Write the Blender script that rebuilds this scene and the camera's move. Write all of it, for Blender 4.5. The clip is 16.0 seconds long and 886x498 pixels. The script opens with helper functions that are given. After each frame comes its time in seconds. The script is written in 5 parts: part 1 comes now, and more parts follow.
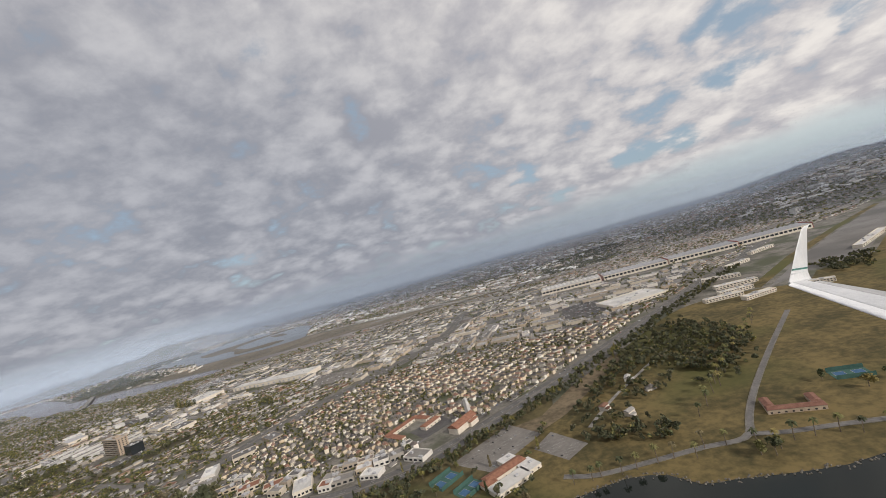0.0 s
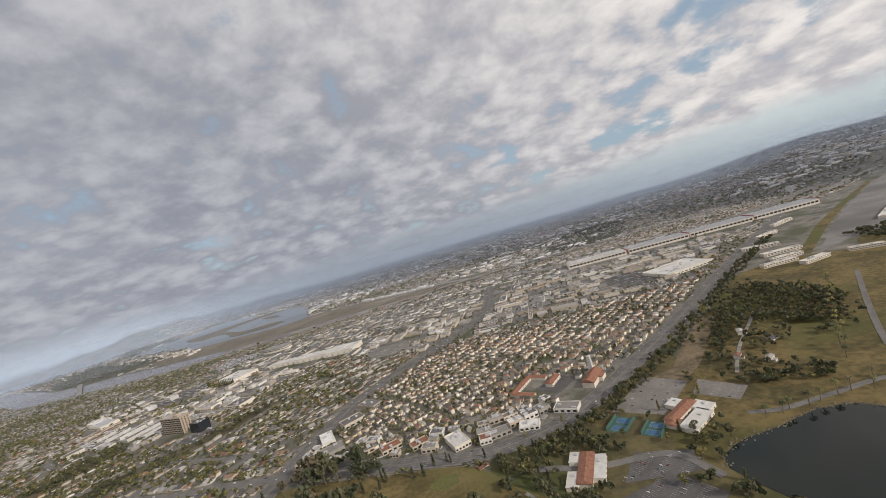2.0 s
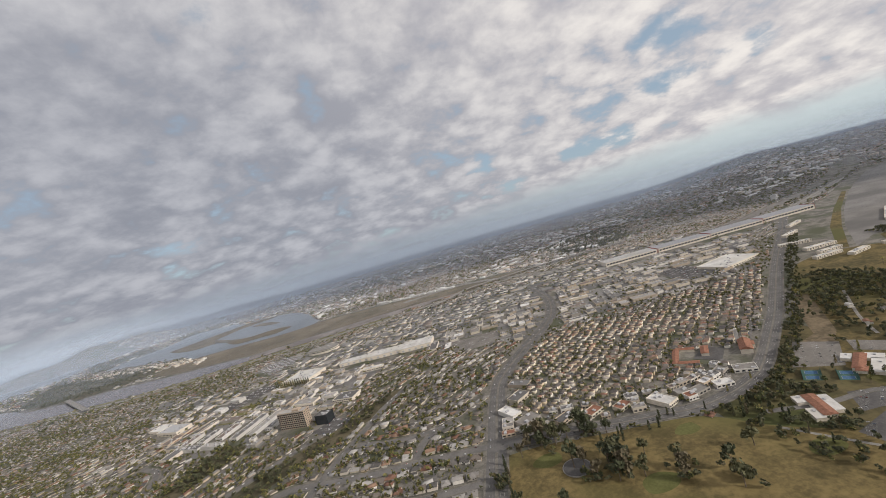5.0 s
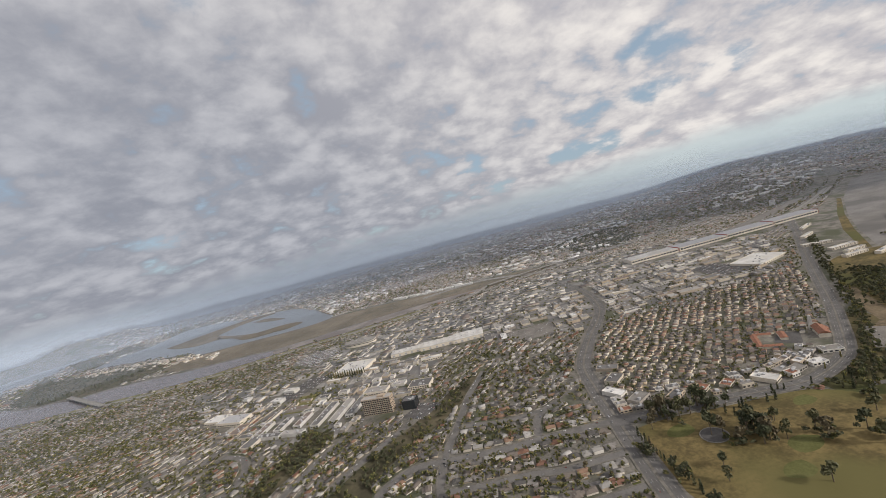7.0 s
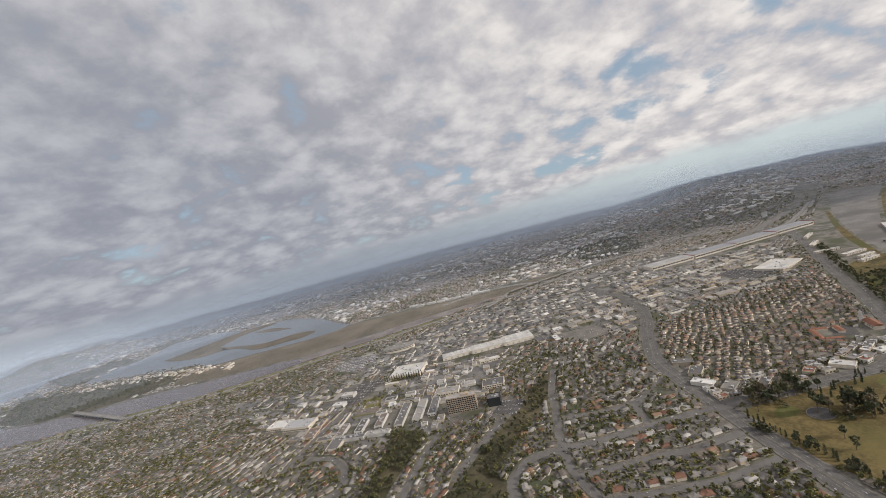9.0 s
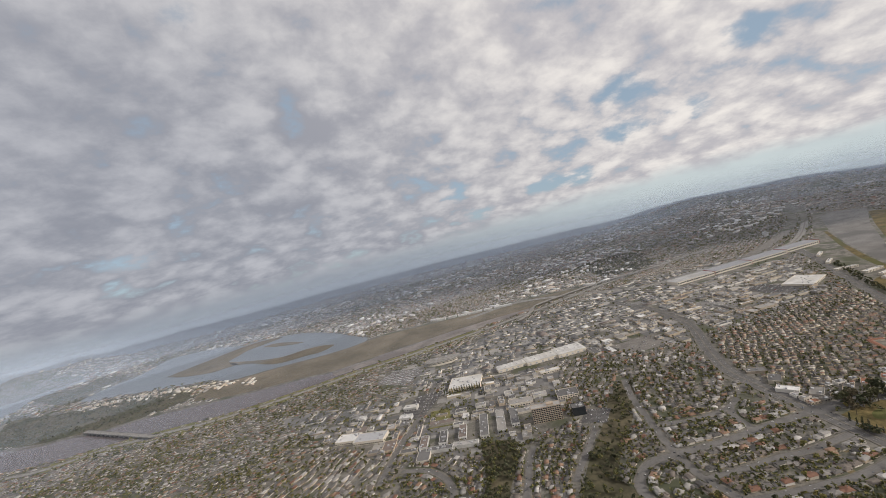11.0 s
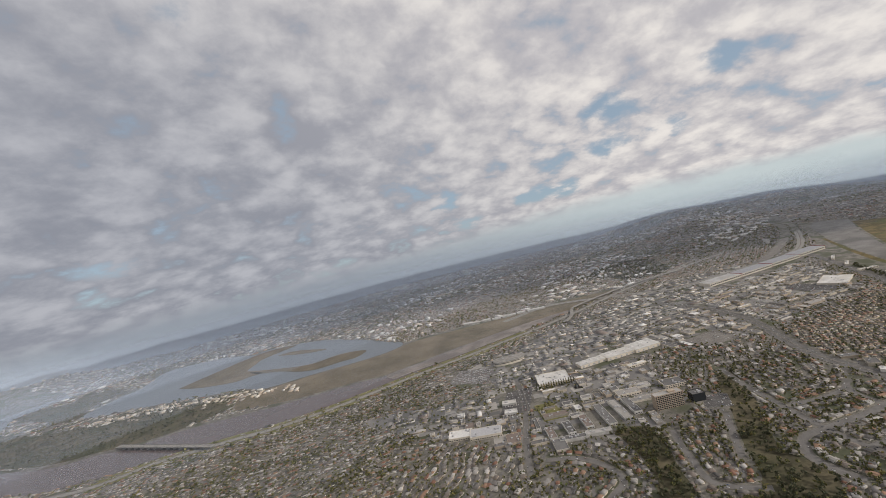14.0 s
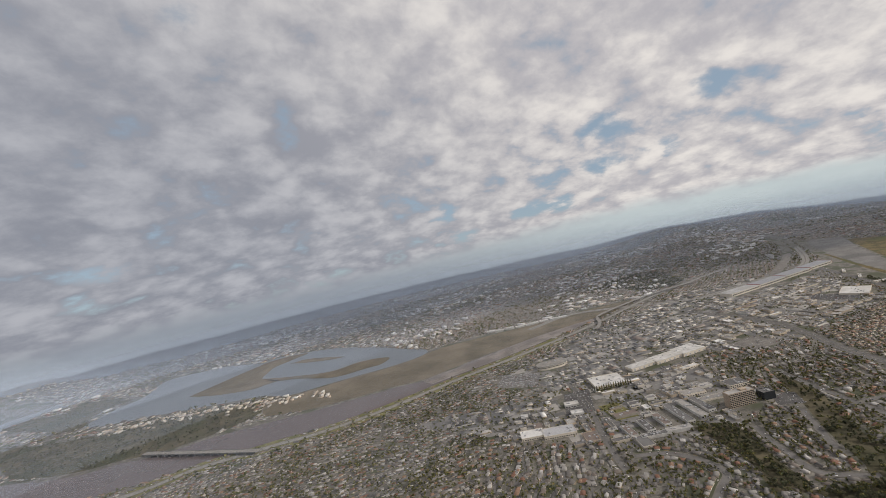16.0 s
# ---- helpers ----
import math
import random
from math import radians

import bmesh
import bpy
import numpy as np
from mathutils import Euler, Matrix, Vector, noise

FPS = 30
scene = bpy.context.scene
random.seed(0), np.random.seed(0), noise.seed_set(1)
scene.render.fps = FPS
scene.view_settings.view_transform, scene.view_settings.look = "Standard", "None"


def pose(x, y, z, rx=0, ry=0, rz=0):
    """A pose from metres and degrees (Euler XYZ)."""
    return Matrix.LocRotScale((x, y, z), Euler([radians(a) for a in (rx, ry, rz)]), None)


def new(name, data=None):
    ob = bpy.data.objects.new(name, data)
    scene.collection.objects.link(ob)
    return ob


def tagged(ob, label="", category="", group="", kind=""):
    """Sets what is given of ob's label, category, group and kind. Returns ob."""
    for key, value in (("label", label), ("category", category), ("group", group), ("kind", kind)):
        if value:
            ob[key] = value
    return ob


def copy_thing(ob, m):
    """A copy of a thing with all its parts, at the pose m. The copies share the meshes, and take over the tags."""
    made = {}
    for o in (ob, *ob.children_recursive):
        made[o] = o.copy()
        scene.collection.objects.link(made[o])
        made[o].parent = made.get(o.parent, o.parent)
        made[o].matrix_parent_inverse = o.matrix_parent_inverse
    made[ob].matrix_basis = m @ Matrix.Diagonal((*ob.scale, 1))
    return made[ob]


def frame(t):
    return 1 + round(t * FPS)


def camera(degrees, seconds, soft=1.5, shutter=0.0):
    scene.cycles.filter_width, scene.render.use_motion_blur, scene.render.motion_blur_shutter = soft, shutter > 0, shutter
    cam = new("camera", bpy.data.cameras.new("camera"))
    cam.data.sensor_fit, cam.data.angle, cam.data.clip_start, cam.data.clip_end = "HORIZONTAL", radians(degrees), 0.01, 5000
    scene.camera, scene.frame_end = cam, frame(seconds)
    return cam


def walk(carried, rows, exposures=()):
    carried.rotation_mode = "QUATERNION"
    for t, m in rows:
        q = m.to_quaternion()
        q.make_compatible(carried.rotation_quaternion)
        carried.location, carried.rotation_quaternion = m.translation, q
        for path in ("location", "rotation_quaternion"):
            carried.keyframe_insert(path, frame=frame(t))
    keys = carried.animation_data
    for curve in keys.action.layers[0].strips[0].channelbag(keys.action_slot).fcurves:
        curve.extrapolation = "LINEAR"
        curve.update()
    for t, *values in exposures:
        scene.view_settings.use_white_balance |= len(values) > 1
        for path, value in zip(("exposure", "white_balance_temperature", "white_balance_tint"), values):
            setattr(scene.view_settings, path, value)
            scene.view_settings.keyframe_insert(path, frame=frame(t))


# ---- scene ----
cam = camera(95.0, 16.0, soft=0.55)
# seconds, x, y, z in metres, turn in degrees
PATH = [
    (0.0, pose(0.00, 0.00, 62.38, 91.19, 16.21, 0.33)),
    (0.5, pose(-15.62, 0.09, 65.10, 90.60, 16.13, -0.92)),
    (1.0, pose(-31.42, 0.05, 67.88, 89.28, 16.27, -2.19)),
    (1.5, pose(-47.42, -0.38, 70.75, 87.98, 16.37, -3.47)),
    (2.0, pose(-63.74, -1.32, 73.81, 87.29, 16.49, -4.78)),
    (2.5, pose(-80.39, -2.82, 77.19, 87.14, 16.61, -6.08)),
    (3.0, pose(-97.47, -4.61, 80.81, 87.08, 16.69, -7.36)),
    (3.5, pose(-114.82, -6.12, 84.62, 86.96, 16.80, -8.61)),
    (4.0, pose(-132.23, -6.68, 88.39, 86.82, 16.75, -9.88)),
    (6.5, pose(-218.97, -1.03, 106.45, 85.62, 15.28, -15.03)),
    (7.0, pose(-236.56, 0.75, 110.03, 85.35, 15.04, -16.10)),
    (7.5, pose(-254.35, 2.78, 113.60, 85.18, 14.89, -17.19)),
    (8.0, pose(-272.36, 4.94, 117.08, 85.17, 14.80, -18.24)),
    (8.5, pose(-290.47, 7.39, 120.61, 85.47, 14.72, -19.31)),
    (9.0, pose(-308.44, 10.77, 124.33, 85.91, 14.58, -20.32)),
    (11.5, pose(-396.55, 37.30, 145.68, 87.39, 13.55, -24.73)),
    (12.0, pose(-414.33, 43.75, 149.30, 87.59, 13.47, -25.60)),
    (12.5, pose(-432.25, 51.04, 152.27, 87.65, 13.45, -26.53)),
    (13.0, pose(-450.17, 58.99, 154.48, 87.60, 13.40, -27.46)),
    (13.5, pose(-467.91, 67.31, 156.08, 87.55, 13.34, -28.38)),
    (14.0, pose(-485.22, 76.02, 157.30, 87.53, 13.22, -29.28)),
    (14.5, pose(-502.06, 84.81, 158.34, 87.65, 12.96, -30.05)),
    (15.0, pose(-518.62, 93.66, 159.28, 87.86, 12.59, -30.80)),
    (15.5, pose(-535.13, 102.50, 160.12, 88.33, 12.23, -31.52)),
    (16.0, pose(-551.69, 111.30, 161.02, 89.03, 11.95, -32.21)),
]
walk(cam, PATH, [(0.0, -0.03), (4.0, 0.02), (9.0, 0.02), (12.0, -0.02), (14.0, -0.07), (16.0, -0.12)])

# ---- sun, sky and clouds ----
K = 0.392                            # the scale at which the whole landscape is modelled
SUN_AZ, SUN_EL = 136.0, 29.0          # degrees clockwise from +y, and above the horizon
sun = new("sun", bpy.data.lights.new("sun", "SUN"))
sun.data.energy, sun.data.angle, sun.data.color = 2.9, radians(5.0), (1.0, 0.92, 0.835)
sun_dir = Vector((math.sin(radians(SUN_AZ)) * math.cos(radians(SUN_EL)), math.cos(radians(SUN_AZ)) * math.cos(radians(SUN_EL)), math.sin(radians(SUN_EL))))
sun.matrix_world = Matrix.Translation((0, 0, 800)) @ sun_dir.to_track_quat("Z", "Y").to_matrix().to_4x4()

DOME_C = Vector((-700.0, 0.0, 250.0)) * K

# thin places of the deck: x, y over the lifted height, reach and depth
CLOUD_GAPS = [(0.60, 1.92, 0.17, 0.15), (0.86, 2.17, 0.18, 0.15), (1.10, 1.87, 0.18, 0.22), (1.27, 1.76, 0.17, 0.20), (1.24, 1.36, 0.18, 0.13), (1.02, 1.11, 0.13, 0.12), (1.37, 1.15, 0.15, 0.14), (1.18, 0.78, 0.13, 0.15), (0.24, 1.24, 0.09, 0.07),
              (0.77, 1.10, 0.10, 0.08), (-0.21, 0.93, 0.08, 0.13), (-0.78, 1.89, 0.15, 0.17), (-0.92, 2.09, 0.17, 0.14), (-0.02, 2.60, 0.16, 0.13), (0.14, 2.52, 0.14, 0.10), (-0.40, 2.72, 0.16, 0.10),
              (0.11, 1.38, 0.22, -0.24), (-0.24, 1.38, 0.22, -0.12), (-0.75, 1.50, 0.22, -0.12), (-0.12, 1.74, 0.22, -0.10), (-0.45, 2.0, 0.25, -0.08)]


class Nodes:
    """Short hand for a node tree."""

    def __init__(self, tree):
        self.t = tree
        tree.nodes.clear()

    def node(self, kind, inputs=(), **props):
        n = self.t.nodes.new(kind)
        for key, value in props.items():
            if key == "operation":
                n.operation = value
            elif key == "blend":
                n.blend_type = value
            elif key == "data_type":
                n.data_type = value
        for slot, value in (inputs.items() if isinstance(inputs, dict) else enumerate(inputs)):
            self.put(n.inputs[slot], value)
        return n

    def put(self, socket, value):
        if isinstance(value, bpy.types.NodeSocket):
            self.t.links.new(value, socket)
        elif value is not None:
            if socket.type == "RGBA" and len(value) == 3:
                value = (*value, 1.0)
            socket.default_value = value

    def math(self, op, a, b=None, c=None, clamp=False):
        n = self.node("ShaderNodeMath", [v for v in (a, b, c) if v is not None], operation=op)
        n.use_clamp = clamp
        return n.outputs[0]

    def vmath(self, op, a, b=None):
        n = self.node("ShaderNodeVectorMath", [v for v in (a, b) if v is not None], operation=op)
        return n.outputs["Value"] if op in ("LENGTH", "DOT_PRODUCT", "DISTANCE") else n.outputs[0]

    def noise(self, vector, scale, detail=4.0, rough=0.55, distort=0.0):
        n = self.node("ShaderNodeTexNoise", {"Vector": vector, "Scale": scale, "Detail": detail, "Roughness": rough, "Distortion": distort})
        return n.outputs["Fac"]

    def mix(self, fac, a, b, blend="MIX"):
        n = self.t.nodes.new("ShaderNodeMix")
        n.data_type, n.blend_type = "RGBA", blend
        self.put(n.inputs[0], fac), self.put(n.inputs[6], a), self.put(n.inputs[7], b)
        return n.outputs[2]

    def ramp(self, fac, stops, constant=False):
        n = self.t.nodes.new("ShaderNodeValToRGB")
        el = n.color_ramp.elements
        while len(el) < len(stops):
            el.new(0.5)
        for e, (p, c) in zip(el, stops):
            e.position, e.color = p, (*c, 1.0) if len(c) == 3 else c
        if constant:
            n.color_ramp.interpolation = "CONSTANT"
        self.put(n.inputs[0], fac)
        return n.outputs[0]

    def smooth(self, x, a, b):
        n = self.t.nodes.new("ShaderNodeMapRange")
        n.interpolation_type = "SMOOTHSTEP"
        for i, v in enumerate((x, a, b, 0.0, 1.0)):
            self.put(n.inputs[i], v)
        return n.outputs[0]


def cloud_sky(n, way):
    """The colour of a broken altocumulus deck over a pale sky, seen along way."""
    sep = n.node("ShaderNodeSeparateXYZ", [way]).outputs
    lift = n.math("ADD", n.math("MAXIMUM", sep[2], -0.10), 0.35)
    px, py = n.math("DIVIDE", sep[0], lift), n.math("DIVIDE", sep[1], lift)
    p = n.node("ShaderNodeCombineXYZ", [px, py, 0.0]).outputs[0]
    big = n.noise(p, 1.1, 2.0, 0.5)
    mid = n.noise(p, 4.2, 3.0, 0.55, 0.3)
    cell = n.noise(p, 10.5, 6.0, 0.62, 0.2)
    wob = n.node("ShaderNodeTexNoise", {"Vector": p, "Scale": 5.0, "Detail": 3.0}).outputs["Color"]
    q = n.vmath("ADD", p, n.vmath("MULTIPLY", wob, (0.14, 0.14, 0.0)))
    puffs = n.t.nodes.new("ShaderNodeTexVoronoi")
    puffs.feature = "SMOOTH_F1"
    n.put(puffs.inputs["Vector"], q), n.put(puffs.inputs["Scale"], 8.5), n.put(puffs.inputs["Smoothness"], 0.7)
    fleck = n.noise(p, 25.0, 4.0, 0.6, 0.3)
    puff = n.math("SUBTRACT", 0.92, puffs.outputs["Distance"])
    cell = n.math("ADD", n.math("MULTIPLY", fleck, 0.24), n.math("ADD", n.math("MULTIPLY", cell, 0.36), n.math("MULTIPLY", puff, 0.40)))
    thick = n.math("ADD", n.math("MULTIPLY", big, 0.45), n.math("ADD", n.math("MULTIPLY", mid, 0.5), n.math("MULTIPLY", cell, 0.65)))
    for x, y, r, s in CLOUD_GAPS:
        thick = n.math("SUBTRACT", thick, n.math("MULTIPLY", n.smooth(n.vmath("DISTANCE", p, (x, y, 0.0)), r, r * 0.15), s))
    cover = n.smooth(thick, 0.55, 0.725)
    # shaded bellies and lit tops of the cells, brighter towards the sun
    shade = n.smooth(n.math("ADD", n.math("MULTIPLY", cell, 0.6), n.math("MULTIPLY", mid, 0.4)), 0.37, 0.64)
    toward = n.smooth(n.vmath("DOT_PRODUCT", way, tuple(sun_dir)), -0.72, 0.16)
    dull = n.mix(toward, (0.285, 0.30, 0.35), (0.50, 0.485, 0.515))
    lit = n.mix(toward, (0.48, 0.49, 0.535), (0.86, 0.815, 0.775))
    cloud = n.mix(shade, dull, lit)
    sky = n.t.nodes.new("ShaderNodeTexSky")
    sky.sky_type, sky.sun_disc, sky.sun_elevation, sky.sun_rotation = "NISHITA", False, radians(SUN_EL), radians(SUN_AZ)
    n.put(sky.inputs["Vector"], way)
    blue = n.mix(1.0, sky.outputs[0], (0.10, 0.10, 0.10), "MULTIPLY")
    blue = n.mix(0.7, blue, (0.36, 0.455, 0.55))
    col = n.mix(cover, blue, cloud)
    # clear pale air under the edge of the deck in the east, mist in the west
    low = n.math("SUBTRACT", sep[2], n.math("MULTIPLY", n.math("SUBTRACT", n.math("ADD", n.math("MULTIPLY", mid, 0.6), n.math("MULTIPLY", cell, 0.4)), 0.5), 0.07))
    edge = n.smooth(low, n.math("MULTIPLY_ADD", toward, 0.035, 0.05), n.math("MULTIPLY_ADD", toward, 0.045, 0.0))
    return n.mix(n.math("MULTIPLY", edge, 0.92), col, n.mix(toward, (0.33, 0.365, 0.405), (0.56, 0.635, 0.65)))


world = bpy.data.worlds.new("overcast_sky")
scene.world = world
world.use_nodes = True
wn = Nodes(world.node_tree)
w_col = cloud_sky(wn, wn.node("ShaderNodeTexCoord").outputs["Generated"])
w_out = wn.node("ShaderNodeOutputWorld", [wn.node("ShaderNodeBackground", [w_col, 1.0]).outputs[0]])


# ---- materials ----
def material(name, build):
    m = bpy.data.materials.new(name)
    m.use_nodes = True
    n = Nodes(m.node_tree)
    shader = build(n)
    n.node("ShaderNodeOutputMaterial", [shader])
    return m


def surface(n, colour, rough=0.85, metal=0.0, bump=None, strength=0.3, distance=0.1, spec=0.3):
    ins = {"Base Color": colour, "Roughness": rough, "Metallic": metal, "Specular IOR Level": spec}
    if bump is not None:
        ins["Normal"] = n.node("ShaderNodeBump", {"Strength": strength, "Distance": distance, "Height": bump}).outputs[0]
    return n.node("ShaderNodeBsdfPrincipled", ins).outputs[0]


def place(n):
    return n.vmath("MULTIPLY", n.node("ShaderNodeNewGeometry").outputs["Position"], (1 / K, 1 / K, 1 / K))


def rand(n, island=True):
    """A number of its own for each piece: by mesh island, or by object."""
    return n.node("ShaderNodeNewGeometry").outputs["Random Per Island"] if island else n.node("ShaderNodeObjectInfo").outputs["Random"]


def mottled(name, dark, light, scale, rough=0.9, fine=6.0, bump=0.3, spec=0.25, third=None):
    def build(n):
        p = place(n)
        a, b = n.noise(p, scale, 5.0, 0.6), n.noise(p, scale * fine, 4.0, 0.6)
        f = n.smooth(n.math("ADD", n.math("MULTIPLY", a, 0.65), n.math("MULTIPLY", b, 0.35)), 0.36, 0.64)
        col = n.mix(f, dark, light)
        if third:
            col = n.mix(n.smooth(n.noise(p, scale * 0.31, 3.0, 0.5), 0.48, 0.66), col, third)
        return surface(n, col, rough, bump=b, strength=bump, spec=spec)
    return material(name, build)


def varied(name, stops, island, rough=0.85, scale=0.35, amount=0.25, metal=0.0, spec=0.3):
    """One colour for each piece out of a palette, with stains."""
    def build(n):
        col = n.ramp(rand(n, island), stops, True)
        p = place(n)
        f = n.noise(p, scale, 4.0, 0.65)
        g = n.noise(p, scale * 7.0, 3.0, 0.6)
        dirt = n.math("ADD", n.math("MULTIPLY", n.math("SUBTRACT", f, 0.5), amount * 2), n.math("MULTIPLY", n.math("SUBTRACT", g, 0.5), amount))
        col = n.mix(1.0, col, n.node("ShaderNodeCombineXYZ", [n.math("ADD", dirt, 1.0)] * 3).outputs[0], "MULTIPLY")
        return surface(n, col, rough, metal, bump=g, strength=0.2, spec=spec)
    return material(name, build)


ROOFS = [(0.0, (0.143, 0.133, 0.124)), (0.16, (0.221, 0.207, 0.193)), (0.32, (0.097, 0.092, 0.087)), (0.46, (0.294, 0.281, 0.262)),
         (0.60, (0.193, 0.106, 0.074)), (0.70, (0.166, 0.143, 0.124)), (0.86, (0.423, 0.405, 0.386)), (0.93, (0.258, 0.166, 0.115))]
TOWN_ROOFS = [(0.0, (0.12, 0.108, 0.10)), (0.22, (0.19, 0.17, 0.155)), (0.40, (0.26, 0.15, 0.11)), (0.50, (0.22, 0.16, 0.13)), (0.62, (0.095, 0.09, 0.09)), (0.74, (0.38, 0.345, 0.305)), (0.84, (0.16, 0.135, 0.12)), (0.94, (0.28, 0.18, 0.135))]
WALLS = [(0.0, (0.515, 0.460, 0.377)), (0.2, (0.570, 0.524, 0.460)), (0.4, (0.386, 0.331, 0.267)), (0.55, (0.644, 0.616, 0.570)), (0.74, (0.313, 0.290, 0.258)), (0.88, (0.478, 0.396, 0.304))]
FLAT_ROOFS = [(0.0, (0.26, 0.25, 0.235)), (0.18, (0.16, 0.156, 0.152)), (0.36, (0.36, 0.345, 0.325)), (0.46, (0.13, 0.126, 0.123)), (0.62, (0.22, 0.208, 0.192)), (0.78, (0.19, 0.155, 0.135)), (0.88, (0.62, 0.61, 0.59)), (0.95, (0.30, 0.285, 0.265))]
CARS = [(0.0, (0.70, 0.70, 0.70)), (0.28, (0.05, 0.05, 0.055)), (0.5, (0.30, 0.31, 0.33)), (0.7, (0.5, 0.5, 0.51)), (0.88, (0.10, 0.13, 0.19)), (0.95, (0.25, 0.06, 0.05))]
GREENS = [(0.0, (0.095, 0.106, 0.044)), (0.22, (0.15, 0.145, 0.055)), (0.42, (0.07, 0.08, 0.036)), (0.60, (0.21, 0.19, 0.062)), (0.74, (0.15, 0.125, 0.067)), (0.84, (0.055, 0.062, 0.03)), (0.93, (0.24, 0.2, 0.075))]

M_ROOF, M_ROOF_STUFF = varied("roof_shingle", ROOFS, False), varied("roof_shingle_many", ROOFS, True)
M_TOWN, M_TOWN_STUFF = varied("town_roof_tile", TOWN_ROOFS, False), varied("town_roof_tile_many", TOWN_ROOFS, True)
CREAMS = [(0.0, (0.68, 0.58, 0.44)), (0.3, (0.74, 0.67, 0.55)), (0.6, (0.60, 0.49, 0.36)), (0.8, (0.78, 0.74, 0.66))]
M_CREAM, M_CREAM_STUFF = varied("cream_stucco", CREAMS, False, 0.9, 0.35, 0.18), varied("cream_stucco_many", CREAMS, True, 0.9, 0.35, 0.18)
M_WALL, M_WALL_STUFF = varied("stucco", WALLS, False, 0.9), varied("stucco_many", WALLS, True, 0.9)
M_FLAT, M_FLAT_STUFF = varied("flat_roof", FLAT_ROOFS, False, 0.8, 0.08, 0.35), varied("flat_roof_many", FLAT_ROOFS, True, 0.8, 0.08, 0.35)
M_PALE_STUFF = varied("pale_block", [(0.0, (0.55, 0.54, 0.52)), (0.3, (0.40, 0.385, 0.36)), (0.55, (0.66, 0.65, 0.63)), (0.8, (0.48, 0.42, 0.35))], True, 0.85)
M_CAR, M_CAR_STUFF = varied("car_paint", CARS, False, 0.3, 0.5, 0.05, 0.3, 0.5), varied("car_paint_many", CARS, True, 0.3, 0.5, 0.05, 0.3, 0.5)
M_LEAF, M_LEAF_STUFF = varied("leaves", GREENS, False, 0.8, 0.5, 0.5), varied("leaves_many", GREENS, True, 0.8, 0.5, 0.5)
DARKS = [(0.0, (0.07, 0.078, 0.043)), (0.3, (0.10, 0.10, 0.052)), (0.6, (0.058, 0.066, 0.039)), (0.85, (0.125, 0.105, 0.065))]
M_DARKLEAF = varied("dark_leaves_many", DARKS, True, 0.8, 0.5, 0.5)
M_BARK = mottled("bark", (0.10, 0.08, 0.06), (0.20, 0.16, 0.12), 1.5)
M_GROUND = mottled("town_ground", (0.09, 0.086, 0.074), (0.225, 0.21, 0.183), 0.045, fine=7.0, third=(0.082, 0.088, 0.055))
M_ASPHALT = mottled("asphalt", (0.10, 0.096, 0.093), (0.15, 0.144, 0.139), 0.05, fine=12.0)
M_STREET = mottled("worn_street", (0.125, 0.119, 0.113), (0.18, 0.172, 0.164), 0.05, fine=12.0)
M_LOT = mottled("parking_asphalt", (0.075, 0.072, 0.072), (0.12, 0.115, 0.112), 0.04, fine=10.0)
M_LOTPALE = mottled("old_parking_asphalt", (0.145, 0.135, 0.124), (0.215, 0.2, 0.182), 0.04, fine=10.0)
M_APRON = mottled("worn_apron", (0.15, 0.143, 0.135), (0.215, 0.206, 0.195), 0.02, fine=14.0, third=(0.125, 0.12, 0.115))
M_CONCRETE = mottled("concrete", (0.19, 0.18, 0.165), (0.30, 0.285, 0.26), 0.12, fine=8.0)
M_WALKWAY = mottled("dusty_pavement", (0.125, 0.115, 0.10), (0.20, 0.188, 0.165), 0.1, fine=8.0)
M_PAINT = mottled("road_paint", (0.26, 0.255, 0.24), (0.42, 0.41, 0.385), 0.3)
M_GRASS = mottled("dry_grass", (0.06, 0.052, 0.022), (0.17, 0.128, 0.054), 0.022, fine=8.0, third=(0.088, 0.088, 0.03))
M_GREEN = mottled("watered_grass", (0.085, 0.09, 0.028), (0.125, 0.125, 0.046), 0.06, fine=8.0)
M_GOLF = mottled("golf_grass", (0.075, 0.06, 0.025), (0.205, 0.155, 0.066), 0.026, fine=9.0, third=(0.125, 0.112, 0.042))
M_CLUB = mottled("shaded_lawn", (0.062, 0.055, 0.028), (0.135, 0.11, 0.052), 0.03, fine=7.0, third=(0.07, 0.078, 0.028))
M_BANK = mottled("bank_grass", (0.11, 0.115, 0.042), (0.21, 0.19, 0.085), 0.03, fine=8.0)
M_DIRT = mottled("bare_earth", (0.10, 0.08, 0.05), (0.20, 0.155, 0.10), 0.03, fine=8.0)
M_SCRUB = mottled("dark_scrub", (0.06, 0.055, 0.034), (0.135, 0.115, 0.072), 0.02, fine=9.0, third=(0.06, 0.062, 0.032))
M_MUD = mottled("river_mud", (0.13, 0.112, 0.10), (0.27, 0.24, 0.215), 0.02, 0.5, fine=6.0, third=(0.15, 0.13, 0.12))
M_MARSH = mottled("marsh", (0.10, 0.085, 0.055), (0.17, 0.14, 0.095), 0.012, fine=9.0, third=(0.20, 0.165, 0.12))
M_WHITE = mottled("white_roof", (0.43, 0.42, 0.40), (0.62, 0.61, 0.59), 0.045, 0.75, third=(0.50, 0.48, 0.44))
M_STUCCO = mottled("pale_stucco", (0.60, 0.54, 0.45), (0.72, 0.66, 0.57), 0.3)
M_TAN = mottled("tan_render", (0.36, 0.285, 0.215), (0.47, 0.385, 0.30), 0.3)
